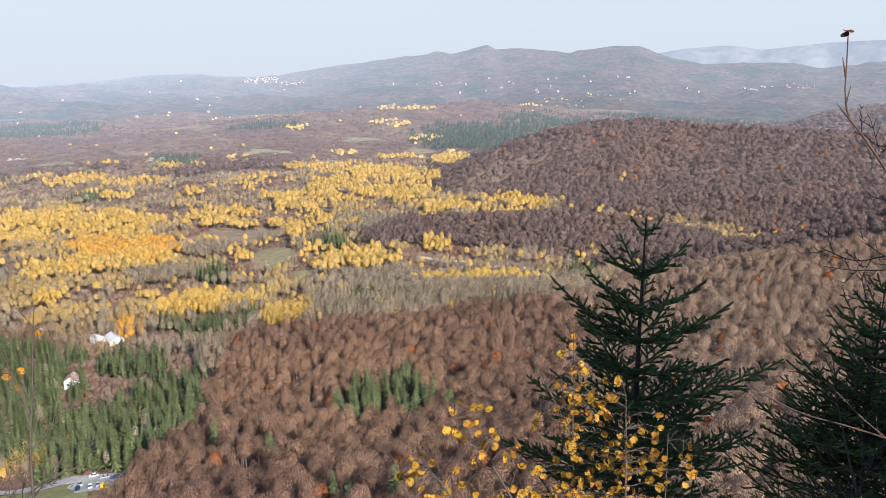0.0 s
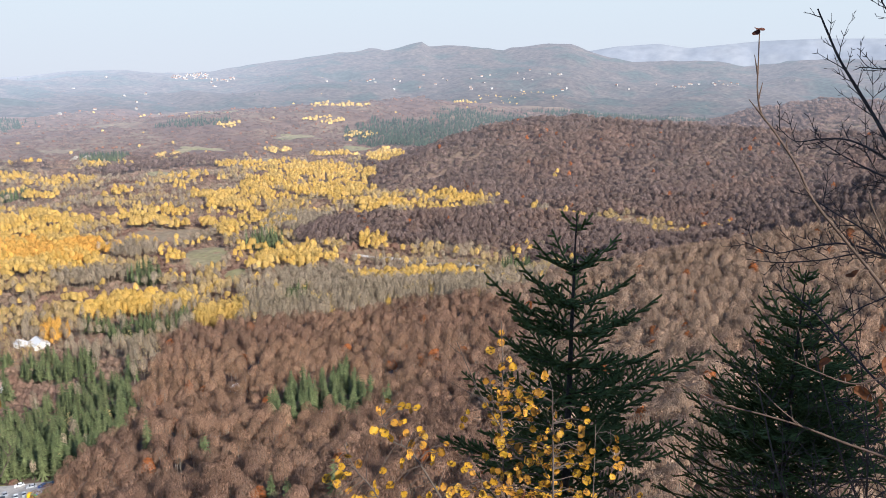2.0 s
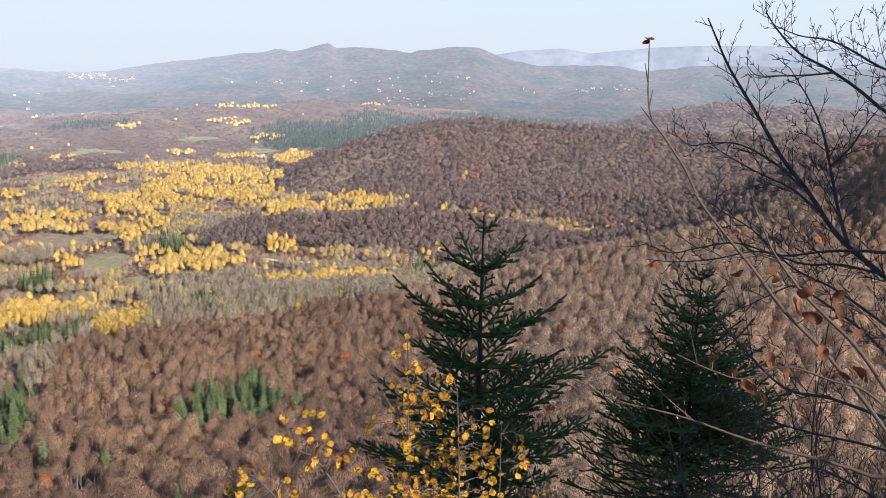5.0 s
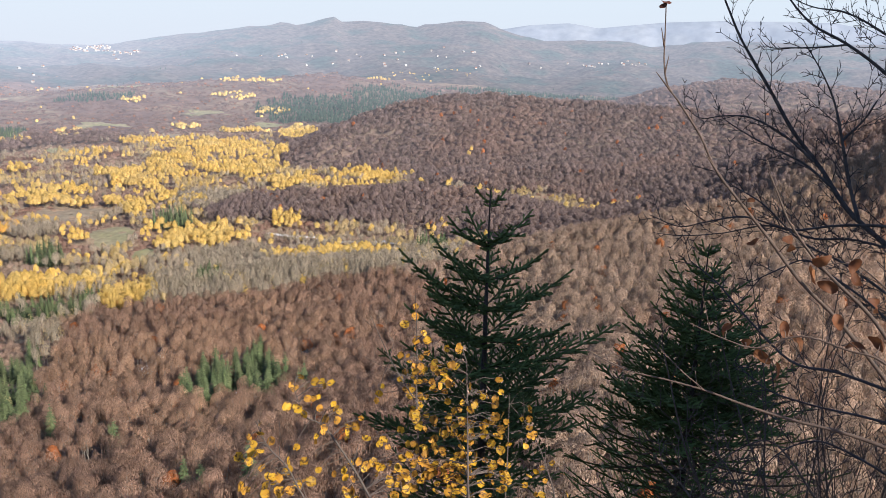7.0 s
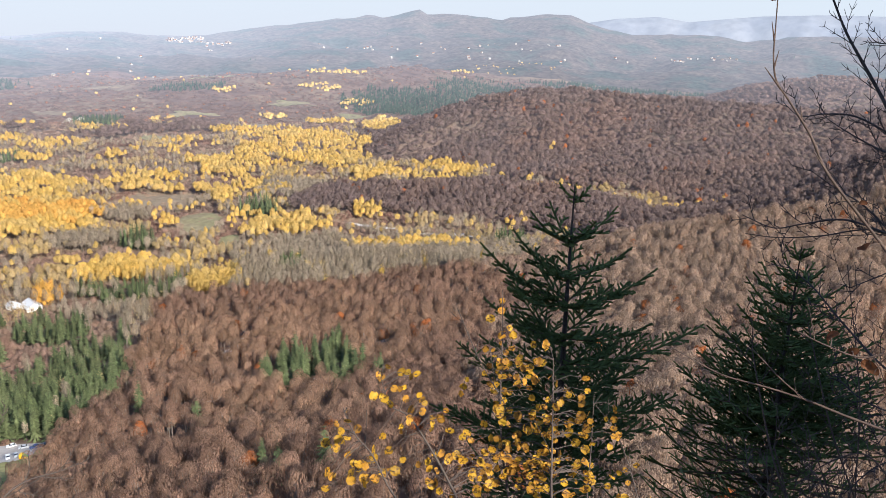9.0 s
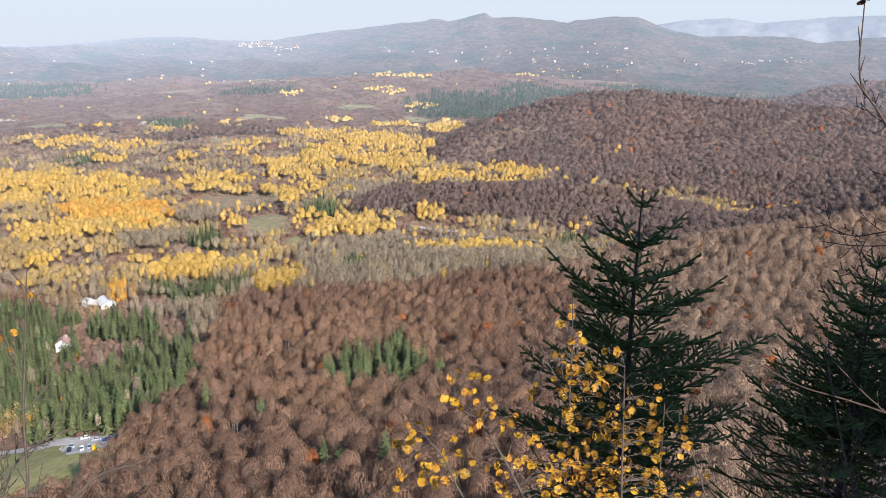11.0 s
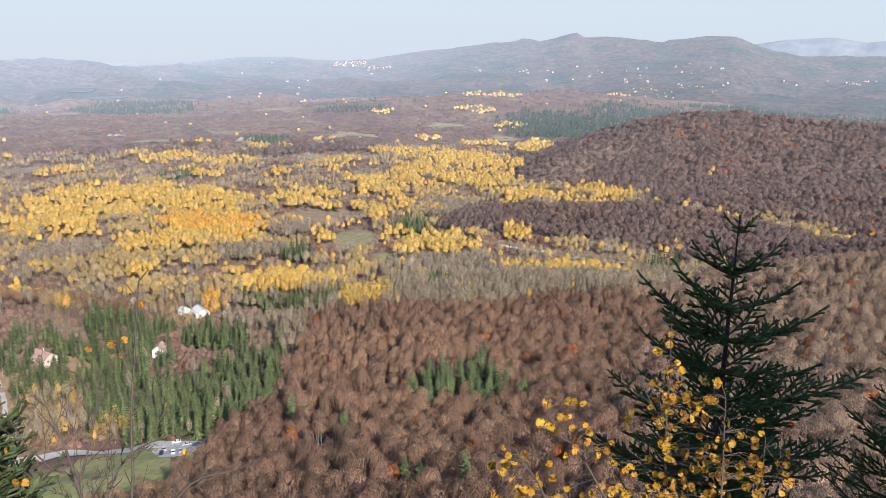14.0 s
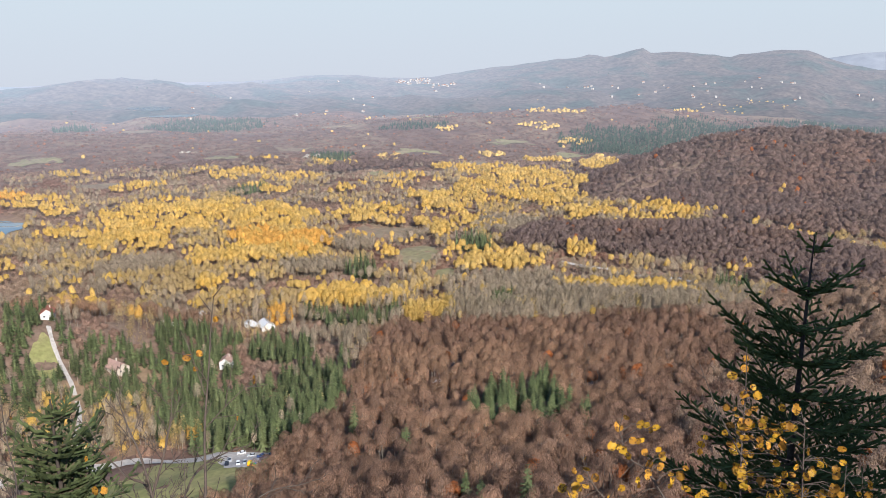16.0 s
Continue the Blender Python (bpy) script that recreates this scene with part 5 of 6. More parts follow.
def tube(points, r0, r1, sides=6, knots=0.0):
    """A tapering round stem along a line, as (verts, triangles)."""
    p = np.asarray(points, float)
    n = len(p)
    way = np.gradient(p, axis=0)
    way /= np.linalg.norm(way, axis=1, keepdims=True) + 1e-12
    ref = np.where(np.abs(way[:, 2:3]) < 0.9, np.array([[0, 0, 1.0]]), np.array([[1.0, 0, 0]]))
    u = np.cross(way, ref)
    u /= np.linalg.norm(u, axis=1, keepdims=True) + 1e-12
    w = np.cross(way, u)
    r = np.linspace(r0, r1, n) * (1 + knots * rng.normal(size=n))
    a = np.arange(sides) * 2 * math.pi / sides
    v = p[:, None] + (u[:, None] * np.cos(a)[None, :, None] + w[:, None] * np.sin(a)[None, :, None]) * r[:, None, None]
    i, j = np.meshgrid(np.arange(n - 1), np.arange(sides), indexing="ij")
    j2 = (j + 1) % sides
    q = np.stack([i * sides + j, i * sides + j2, (i + 1) * sides + j2, (i + 1) * sides + j], -1).reshape(-1, 4)
    return v.reshape(-1, 3), np.concatenate([q[:, :3], q[:, [0, 2, 3]]])


def needles(starts, ends, per_metre, length, width):
    """Needles all along straight shoots, sweeping forward and out."""
    ln = np.linalg.norm(ends - starts, axis=1)
    count = np.maximum((ln * per_metre).astype(int), 3)
    idx = np.repeat(np.arange(len(starts)), count)
    t = rng.random(len(idx))[:, None]
    root = starts[idx] + (ends - starts)[idx] * t
    way = ((ends - starts) / (ln[:, None] + 1e-9))[idx]
    out = rng.normal(size=root.shape)
    out -= way * (out * way).sum(1, keepdims=True)
    out /= np.linalg.norm(out, axis=1, keepdims=True) + 1e-9
    out[:, 2] += 0.25
    tip = root + (way * 0.75 + out * 0.8) * length * rng.uniform(0.7, 1.2, (len(idx), 1))
    return blades(root, tip, width)


def spruce_branch(length, rise, droop, fine, density, thick=1.0):
    """One branch that grows out along x: shoots to both sides, needles on all of them."""
    n = 7
    t = np.linspace(0, 1, n)
    line = np.stack([t * length, 0.04 * length * np.sin(t * 3 + rng.random() * 3), rise * t - droop * np.sin(t * math.pi) + 0.1 * length * t ** 3], -1)
    s, e = [], []
    for a, b in zip(line, line[1:]):
        s.append(a), e.append(b)
    pos, side = 0.10 * length, 1
    while pos < length * 0.98:
        q = pos / length
        base = np.array([np.interp(q, t, line[:, k]) for k in range(3)])
        ln = min((length - pos) * rng.uniform(0.32, 0.5) * min(1, 0.4 + q * 1.5), 0.42) + rng.uniform(0.035, 0.06)
        ang = radians(rng.uniform(42, 66)) * side
        lift = rng.uniform(0.1, 0.5)
        way = np.array([math.cos(ang), math.sin(ang), lift])
        s.append(base), e.append(base + way * ln)
        sub, k = 0.05, 1
        while ln > 0.11 and sub < ln * 0.95:
            a2 = ang + k * radians(rng.uniform(35, 60))
            l2 = min((ln - sub) * 0.45, 0.09) + rng.uniform(0.03, 0.045)
            b2 = base + way * sub
            s.append(b2), e.append(b2 + np.array([math.cos(a2), math.sin(a2), lift + rng.uniform(-0.1, 0.4)]) * l2)
            sub += fine * rng.uniform(0.3, 0.5)
            k = -k
        side = -side
        pos += fine * rng.uniform(0.35, 0.6)
    s, e = np.array(s), np.array(e)
    wood = tube(line, 0.006 + 0.010 * length, 0.003, 4)
    green = needles(s, e, density, 0.023 * thick, 0.0075 * thick)
    cores = [(*tube(np.array([a, b + (b - a) * 0.02]), 0.015 * thick, 0.011 * thick, 3), 0) for a, b in zip(s, e)]
    return joined([(*wood, 1), (*green, 0)] + cores)


def spruce(name, top, height, reach, label, fine=0.105, density=190, whorl=0.29, per_whorl=4, full=3.6, extra=(), thin=1.0, extras=2, thick=1.0, green="spruce_needles"):
    """A young spruce: trunk, and whorls of branches that lengthen downwards."""
    base = np.array([top[0], top[1], top[2] - height])
    e = thing(name, base, label, "spruce tree")
    stem = np.stack([0.02 * np.sin(np.linspace(0, 5, 24)), 0.02 * np.cos(np.linspace(0, 4, 24)), np.linspace(0, height, 24)], -1)
    under(mesh_object("trunk", *tube(stem, 0.012 * height + 0.01, 0.006, 8), [M["spruce_bark"]], smooth_shade=True), e)
    leader = np.array([[0, 0, height - 0.25], [0, 0, height - 0.1]]), np.array([[0, 0, height - 0.1], [0.0, 0, height + 0.03]])
    under(mesh_object("leader", *needles(*leader, density * 1.6, 0.02, 0.0055), [M["spruce_needles"]]), e)
    low = 0.06
    todo = []
    while low < height - 0.4:
        n = per_whorl + (low > 1.0) + (low > 1.2) * (per_whorl > 4)
        turn = rng.random() * 6.28
        for i in range(n):
            length = reach(low) * rng.uniform(0.72, 1.2)
            todo.append((low + rng.uniform(-0.03, 0.05), turn + 6.28 * i / n + rng.normal() * 0.15, length))
        if low > 0.25:
            for i in range(extras):
                todo.append((low + whorl * rng.uniform(0.3, 0.7), rng.random() * 6.28, reach(low) * rng.uniform(0.3, 0.55)))
        low += whorl * rng.uniform(0.85, 1.15) * (1 + low * 0.06)
    todo += extra
    for depth, turn, length in todo:
        up = length * max(0.12, 0.75 - 0.25 * depth)
        seen = depth < full
        v, f, m = spruce_branch(length, up, 0.02 + 0.05 * length, fine * (1 if seen else 4), density * (thin if seen else 0.15), thick)
        c, s = math.cos(turn), math.sin(turn)
        v = np.stack([v[:, 0] * c - v[:, 1] * s, v[:, 0] * s + v[:, 1] * c, v[:, 2] + height - depth - up * 0.75], -1)
        for slot, part_name, paint in ((1, "branch", "shoot"), (0, "needles", green)):
            used, again = np.unique(f[m == slot], return_inverse=True)
            piece = mesh_object(part_name, v[used], again.reshape(-1, 3), [M[paint]])
            branch = under(piece, e if slot else branch)
    return e


def on_ground(x, y):
    return float(ground_z(np.array([x]), np.array([y]))[0])


def build_spruces():
    x, y, z = 2.17, 8.52, -1.94
    spruce("spruce", (x, y, z), z - on_ground(x, y) + 0.1, lambda q: 0.16 + 0.98 * (1 - math.exp(-q / 0.95)) + 0.05 * q,
           "dark green young spruce with open upswept branches", fine=0.125, whorl=0.34, extras=2, thick=0.98, extra=[(1.75, -0.15, 1.5), (0.95, 2.9, 1.0), (2.6, -0.05, 1.35), (2.75, 3.2, 1.5)])
    x, y, z = 5.68, 10.11, -3.09
    spruce("spruce", (x, y, z), z - on_ground(x, y) + 0.1, lambda q: 0.13 + 1.05 * (1 - math.exp(-q / 1.7)) + 0.26 * q,
           "dense dark green spruce behind bare twigs", fine=0.15, density=85, whorl=0.25, per_whorl=7, full=2.8)
    x, y, z = -3.44, 4.42, -2.30
    spruce("spruce", (x, y, z), z - on_ground(x, y) + 0.1, lambda q: 0.10 + 0.34 * (1 - math.exp(-q / 0.3)),
           "small bushy light green spruce on the slope", fine=0.075, density=220, whorl=0.12, per_whorl=7, full=1.2, thick=0.7, green="spruce_needles_light")


build_spruces()


def twiggery(line, r0, spacing, length, depth=2, angle=40, fade=0.55, least=0.003):
    """Side twigs along a stem, alternating, with twigs of their own."""
    pieces = []
    total = np.concatenate([[0], np.cumsum(np.linalg.norm(np.diff(line, axis=0), axis=1))])
    pos, side = total[-1] * 0.1, 1
    while pos < total[-1]:
        i = min(np.searchsorted(total, pos), len(line) - 1)
        way = line[i] - line[i - 1]
        way /= np.linalg.norm(way) + 1e-9
        view = line[i] / np.linalg.norm(line[i])
        lat = np.cross(view, way)
        lat /= np.linalg.norm(lat) + 1e-9
        a = radians(angle + rng.normal() * 12)
        q = pos / total[-1]
        ln = length * (1 - fade * q) * rng.uniform(0.45, 1.15)
        d0 = way * math.cos(a) + (lat * side + view * rng.normal() * 0.7) * math.sin(a) + np.array([0, 0, 0.15])
        d0 /= np.linalg.norm(d0)
        t = np.linspace(0, 1, 4)[:, None]
        bend = rng.normal(size=3) * 0.12 + np.array([0, 0, 0.16])
        sub = line[i] + d0 * ln * t + bend * ln * t ** 2 + np.cumsum(rng.normal(size=(4, 3)) * ln * 0.016, 0)
        r = max(least, r0 * 0.42 * (1 - 0.6 * q))
        pieces.append((*tube(sub, r, least * 0.55, 3), 0))
        if depth > 1 and ln > 0.06:
            pieces += twiggery(sub, r, spacing * 0.6, ln * 0.5, depth - 1, angle, fade, least)
        side = -side
        pos += spacing * rng.uniform(0.5, 1.4)
    return pieces


def leaf_mesh(name, size, mat, kind):
    """A leaf of its own outline: round for the aspen, pointed and curled for the beech; a little thick in the middle rib."""
    n = 14
    a = np.linspace(0, 2 * math.pi, n, endpoint=False)
    if kind == "round":
        r = 0.5 * (1 + 0.06 * np.cos(a * 7) + 0.05 * rng.normal(size=n)) * (1 + 0.10 * np.cos(a))
        x, y = r * np.cos(a), r * np.sin(a) * 1.03
    else:
        x, y = 0.62 * np.cos(a), 0.34 * np.sin(a) * (1 - 0.25 * np.cos(a)) * (1 + 0.05 * rng.normal(size=n))
    curl, cup = rng.uniform(-0.5, 0.5) * (1 if kind == "round" else 2.2), rng.uniform(0.2, 0.6) * (0.6 if kind == "round" else 3.0)

    def lift(x, y):
        return curl * x * x + cup * y * y + 0.06 * np.sin(7 * x + 4 * y)
    rings = []
    for k in (0.0, 0.55, 1.0):
        rings.append(np.stack([x * k + (0 if k else 0), y * k, lift(x * k, y * k)], -1))
    v = np.concatenate([rings[0][:1], rings[1], rings[2]]) * size
    f = []
    for i in range(n):
        j = (i + 1) % n
        f += [(0, 1 + i, 1 + j), (1 + i, 1 + n + i, 1 + n + j), (1 + i, 1 + n + j, 1 + j)]
    ob = mesh_object(name, v, np.array(f), [mat], smooth_shade=True)
    me = ob.data
    bpy.data.objects.remove(ob)
    return me


def place_leaf(me, at, parent, facing=0.6, scale=1.0, label=""):
    """A leaf at a spot, turned by chance but mostly broadside to the camera."""
    ob = new("leaf", me)
    ob.parent = parent
    z = Vector((-at[0], -at[1], -at[2] + 0.6)).normalized() * facing + Vector(rng.normal(size=3)) * 0.55
    q = z.to_track_quat("Z", "Y") @ Euler((0, 0, rng.random() * 6.28)).to_quaternion()
    ob.matrix_local = Matrix.LocRotScale(Vector(at) - parent.location, q, (scale,) * 3)
    return tagged(ob, label)


def stems(parent, lines, radii, mat, spacing, length, depth=1, angle=40, sides=6, least=0.003):
    """Stems of a shrub, each with its twigs as one part."""
    base = np.array(parent.location)
    out = []
    for points, r in zip(lines, radii):
        line = smooth_line(points, 5)
        pieces = [(*tube(line, r, max(0.0012, r * 0.22), sides, 0.05), 0)]
        if spacing:
            pieces += twiggery(line, r, spacing, length, depth, angle, 0.55, least)
        v, f, m = joined(pieces)
        out.append(under(mesh_object("branch", v - base, f, [mat], m, smooth_shade=True), parent))
    return out


def build_aspen():
    x, y = 0.45, 1.95
    e = thing("aspen_sapling", (x, y, on_ground(x, y)), "aspen sapling with round spotted yellow leaves", "sapling")
    foot = (x, y, on_ground(x, y) - 0.05)
    lines = [
        [foot, (0.471, 2.236, -1.661), (0.461, 2.306, -1.581), (0.441, 2.396, -1.431), (0.441, 2.486, -1.271), (0.451, 2.566, -1.101), (0.451, 2.616, -0.961)],
        [foot, (0.531, 1.986, -1.481), (0.531, 2.056, -1.381), (0.541, 2.146, -1.211), (0.551, 2.236, -1.041)],
        [foot, (0.731, 2.346, -1.771), (0.751, 2.436, -1.641), (0.771, 2.506, -1.511), (0.791, 2.596, -1.341)],
        [foot, (0.291, 1.936, -1.421), (0.231, 2.026, -1.311), (0.171, 2.086, -1.221), (0.121, 2.126, -1.161), (0.071, 2.136, -1.131), (0.041, 2.176, -1.061)],
        [foot, (0.151, 1.876, -1.361), (0.071, 1.936, -1.281), (0.021, 1.986, -1.201), (-0.029, 2.016, -1.151), (-0.059, 2.046, -1.091)],
        [(0.421, 2.296, -1.211), (0.351, 2.356, -1.101), (0.321, 2.386, -1.041), (0.281, 2.426, -0.951)],
        [foot, (0.861, 2.396, -1.821), (0.941, 2.446, -1.721), (0.921, 2.536, -1.591), (0.881, 2.606, -1.491), (0.821, 2.666, -1.421)],
    ]
    stems(e, lines, [0.006, 0.006, 0.004, 0.005, 0.004, 0.002, 0.004], M["twig_bark"], 0.09, 0.14, 1, least=0.0014)
    yellow = [leaf_mesh("leaf", 0.0285, M["aspen_leaf"], "round") for _ in range(6)] + [leaf_mesh("leaf", 0.027, M["aspen_leaf_brown"], "round") for _ in range(5)]
    # where the leaves hang: centre, spread across and up, number
    clumps = [(0.451, 2.566, -1.101, 0.03, 0.04, 4), (0.461, 2.526, -1.191, 0.07, 0.06, 17), (0.481, 2.486, -1.271, 0.08, 0.08, 18), (0.511, 2.246, -1.051, 0.04, 0.04, 12),
              (0.501, 2.336, -1.311, 0.11, 0.07, 28), (0.471, 2.276, -1.421, 0.11, 0.08, 36), (0.581, 2.186, -1.131, 0.08, 0.09, 14), (0.601, 2.206, -1.301, 0.07, 0.08, 20)]
    clumps += [(0.571, 2.146, -1.401, 0.11, 0.05, 26), (0.331, 2.326, -1.381, 0.11, 0.06, 14), (0.261, 2.116, -1.361, 0.12, 0.05, 12), (0.101, 2.156, -1.091, 0.07, 0.05, 12),
               (0.161, 2.116, -1.171, 0.07, 0.04, 9), (-0.019, 2.026, -1.121, 0.08, 0.04, 6), (-0.039, 1.976, -1.211, 0.07, 0.06, 18), (0.101, 2.046, -1.281, 0.10, 0.06, 14),
               (0.831, 2.536, -1.441, 0.06, 0.06, 9), (0.871, 2.526, -1.641, 0.11, 0.06, 9), (0.341, 2.416, -1.221, 0.05, 0.03, 3)]
    nodes = np.concatenate([smooth_line(q, 6)[8:] for q in lines])
    stalks = []
    for cx, cy, cz, sx, sz, n in clumps:
        for _ in range(int(n * 1.4)):
            at = np.array([cx, cy, cz]) + rng.uniform(-1, 1, 3) * [sx, 0.08, sz]
            place_leaf(yellow[rng.integers(0, len(yellow))], at, e, 0.9, rng.uniform(0.6, 1.05))
            near = nodes[np.argmin(np.linalg.norm(nodes - at, axis=1))]
            mid = (near + at) / 2 + [0, 0, 0.015]
            stalks.append((near, mid, at))
    for at, me, scale in (((0.418, 2.636, -1.071), yellow[0], 1.15), ((0.456, 2.636, -1.046), yellow[7], 1.0), ((0.451, 2.616, -1.001), yellow[6], 0.8)):
        place_leaf(me, at, e, 2.2, scale)
        stalks.append(((0.451, 2.596, -1.041), (0.441, 2.616, -1.051), at))
    for q in stalks:
        under(mesh_object("leaf_stalk", *tube(np.array(q) - np.array(e.location), 0.0014, 0.0009, 3), [M["twig_bark"]]), e)


build_aspen()


def build_beech_sapling():
    x, y = 1.45, 1.0
    z = on_ground(x, y)
    e = thing("beech_sapling", (x, y, z), "beech sapling with a few curled brown leaves", "sapling")
    foot = (x, y, z - 0.05)
    lines = [
        [foot, (1.341, 1.256, -0.901), (1.301, 1.356, -0.811), (1.261, 1.436, -0.731), (1.211, 1.516, -0.651), (1.151, 1.586, -0.581), (1.101, 1.646, -0.501), (1.051, 1.696, -0.431),
         (1.001, 1.736, -0.361), (0.971, 1.766, -0.291), (0.931, 1.806, -0.221), (0.901, 1.816, -0.181), (0.891, 1.826, -0.131), (0.891, 1.836, -0.071), (0.886, 1.836, -0.001)],
        [foot, (1.421, 1.346, -0.891), (1.361, 1.486, -0.741), (1.321, 1.556, -0.661), (1.271, 1.626, -0.601), (1.231, 1.666, -0.551), (1.191, 1.716, -0.481), (1.171, 1.746, -0.421), (1.151, 1.766, -0.371)],
        [(1.341, 1.256, -0.871), (1.261, 1.286, -0.741), (1.211, 1.366, -0.681), (1.161, 1.406, -0.671), (1.091, 1.466, -0.661), (1.021, 1.506, -0.701), (0.961, 1.536, -0.691), (0.901, 1.586, -0.671)],
        [(1.421, 1.346, -0.811), (1.381, 1.356, -0.661), (1.321, 1.436, -0.611), (1.281, 1.496, -0.561), (1.241, 1.536, -0.531), (1.181, 1.576, -0.541)],
    ]
    stems(e, lines[:1], [0.0052], M["sapling_bark"], 0, 0)
    stems(e, lines[1:], [0.006, 0.003, 0.003], M["sapling_bark"], 0.12, 0.16, 1, angle=32, least=0.0014)
    # short spurs with long buds up the leading stem
    line = smooth_line(lines[0][4:], 5)
    for k, side in ((12, 1), (20, -1), (27, 1), (33, -1), (38, 1), (43, -1)):
        p = line[min(k, len(line) - 3)]
        way = line[min(k, len(line) - 3) + 1] - p
        way = way / np.linalg.norm(way) + np.array([0.35 * side, -0.1, 0.25])
        ln = rng.uniform(0.008, 0.025)
        q = p + way * np.concatenate([np.linspace(0, ln, 4), ln + np.array([0.006, 0.013, 0.02])])[:, None]
        under(mesh_object("bud", *tube(q - np.array(e.location), 0.0026, 0.0008, 4), [M["sapling_bark"]], smooth_shade=True), e)
    brown = [leaf_mesh("leaf", 1.0, M["dead_leaf"], "pointed") for _ in range(5)]
    leaves = [(1.111, 1.576, -0.491, 0.048), (1.051, 1.616, -0.501, 0.032), (1.161, 1.536, -0.521, 0.040), (1.151, 1.536, -0.551, 0.040), (1.171, 1.516, -0.571, 0.042), (1.211, 1.496, -0.521, 0.035),
              (1.211, 1.486, -0.551, 0.037), (1.241, 1.446, -0.591, 0.045), (1.181, 1.476, -0.641, 0.040), (0.991, 1.586, -0.691, 0.035), (1.021, 1.556, -0.711, 0.029), (1.051, 1.526, -0.731, 0.040),
              (1.071, 1.496, -0.761, 0.048), (1.091, 1.526, -0.671, 0.035), (1.111, 1.506, -0.691, 0.045), (1.201, 1.446, -0.681, 0.042), (1.241, 1.416, -0.661, 0.048), (1.041, 1.646, -0.411, 0.019)]
    nodes = np.concatenate([smooth_line(q, 6)[4:] for q in lines])
    for k, (x, y, z, s) in enumerate(leaves):
        at = np.array((x, y, z))
        place_leaf(brown[k % 5], at, e, 0.5, s * 0.85)
        near = nodes[np.argmin(np.linalg.norm(nodes - at, axis=1))]
        under(mesh_object("leaf_stalk", *tube(np.array([near, (near + at) / 2 + [0, 0, 0.006], at]) - np.array(e.location), 0.0013, 0.0009, 3), [M["sapling_bark"]]), e)
    place_leaf(leaf_mesh("leaf", 0.021, M["seed_head"], "pointed"), (0.886, 1.836, 0.003), e, 0.3, 1.0, "dark curled dead leaf at the tip")
    place_leaf(leaf_mesh("leaf", 0.016, M["seed_head"], "pointed"), (0.88, 1.836, -0.007), e, 0.3, 1.0, "dark curled dead leaf at the tip")

    x, y = 1.5, 1.1
    e = thing("bare_sapling", (x, y, on_ground(x, y)), "thin bare grey-brown sapling leaning out over the slope", "sapling")
    foot = (x, y, on_ground(x, y) - 0.05)
    lines = [
        [foot, (1.471, 1.376, -0.991), (1.371, 1.496, -0.961), (1.291, 1.566, -0.951), (1.221, 1.626, -0.951), (1.141, 1.686, -0.941), (1.051, 1.746, -0.921), (0.971, 1.796, -0.911), (0.881, 1.846, -0.901), (0.781, 1.906, -0.861)],
        [(1.051, 1.746, -0.921), (1.011, 1.786, -0.891), (0.981, 1.816, -0.861), (0.951, 1.846, -0.831)],
    ]
    stems(e, lines, [0.0055, 0.0018], M["sapling_bark"], 0.3, 0.06, 1, least=0.0014)


build_beech_sapling()


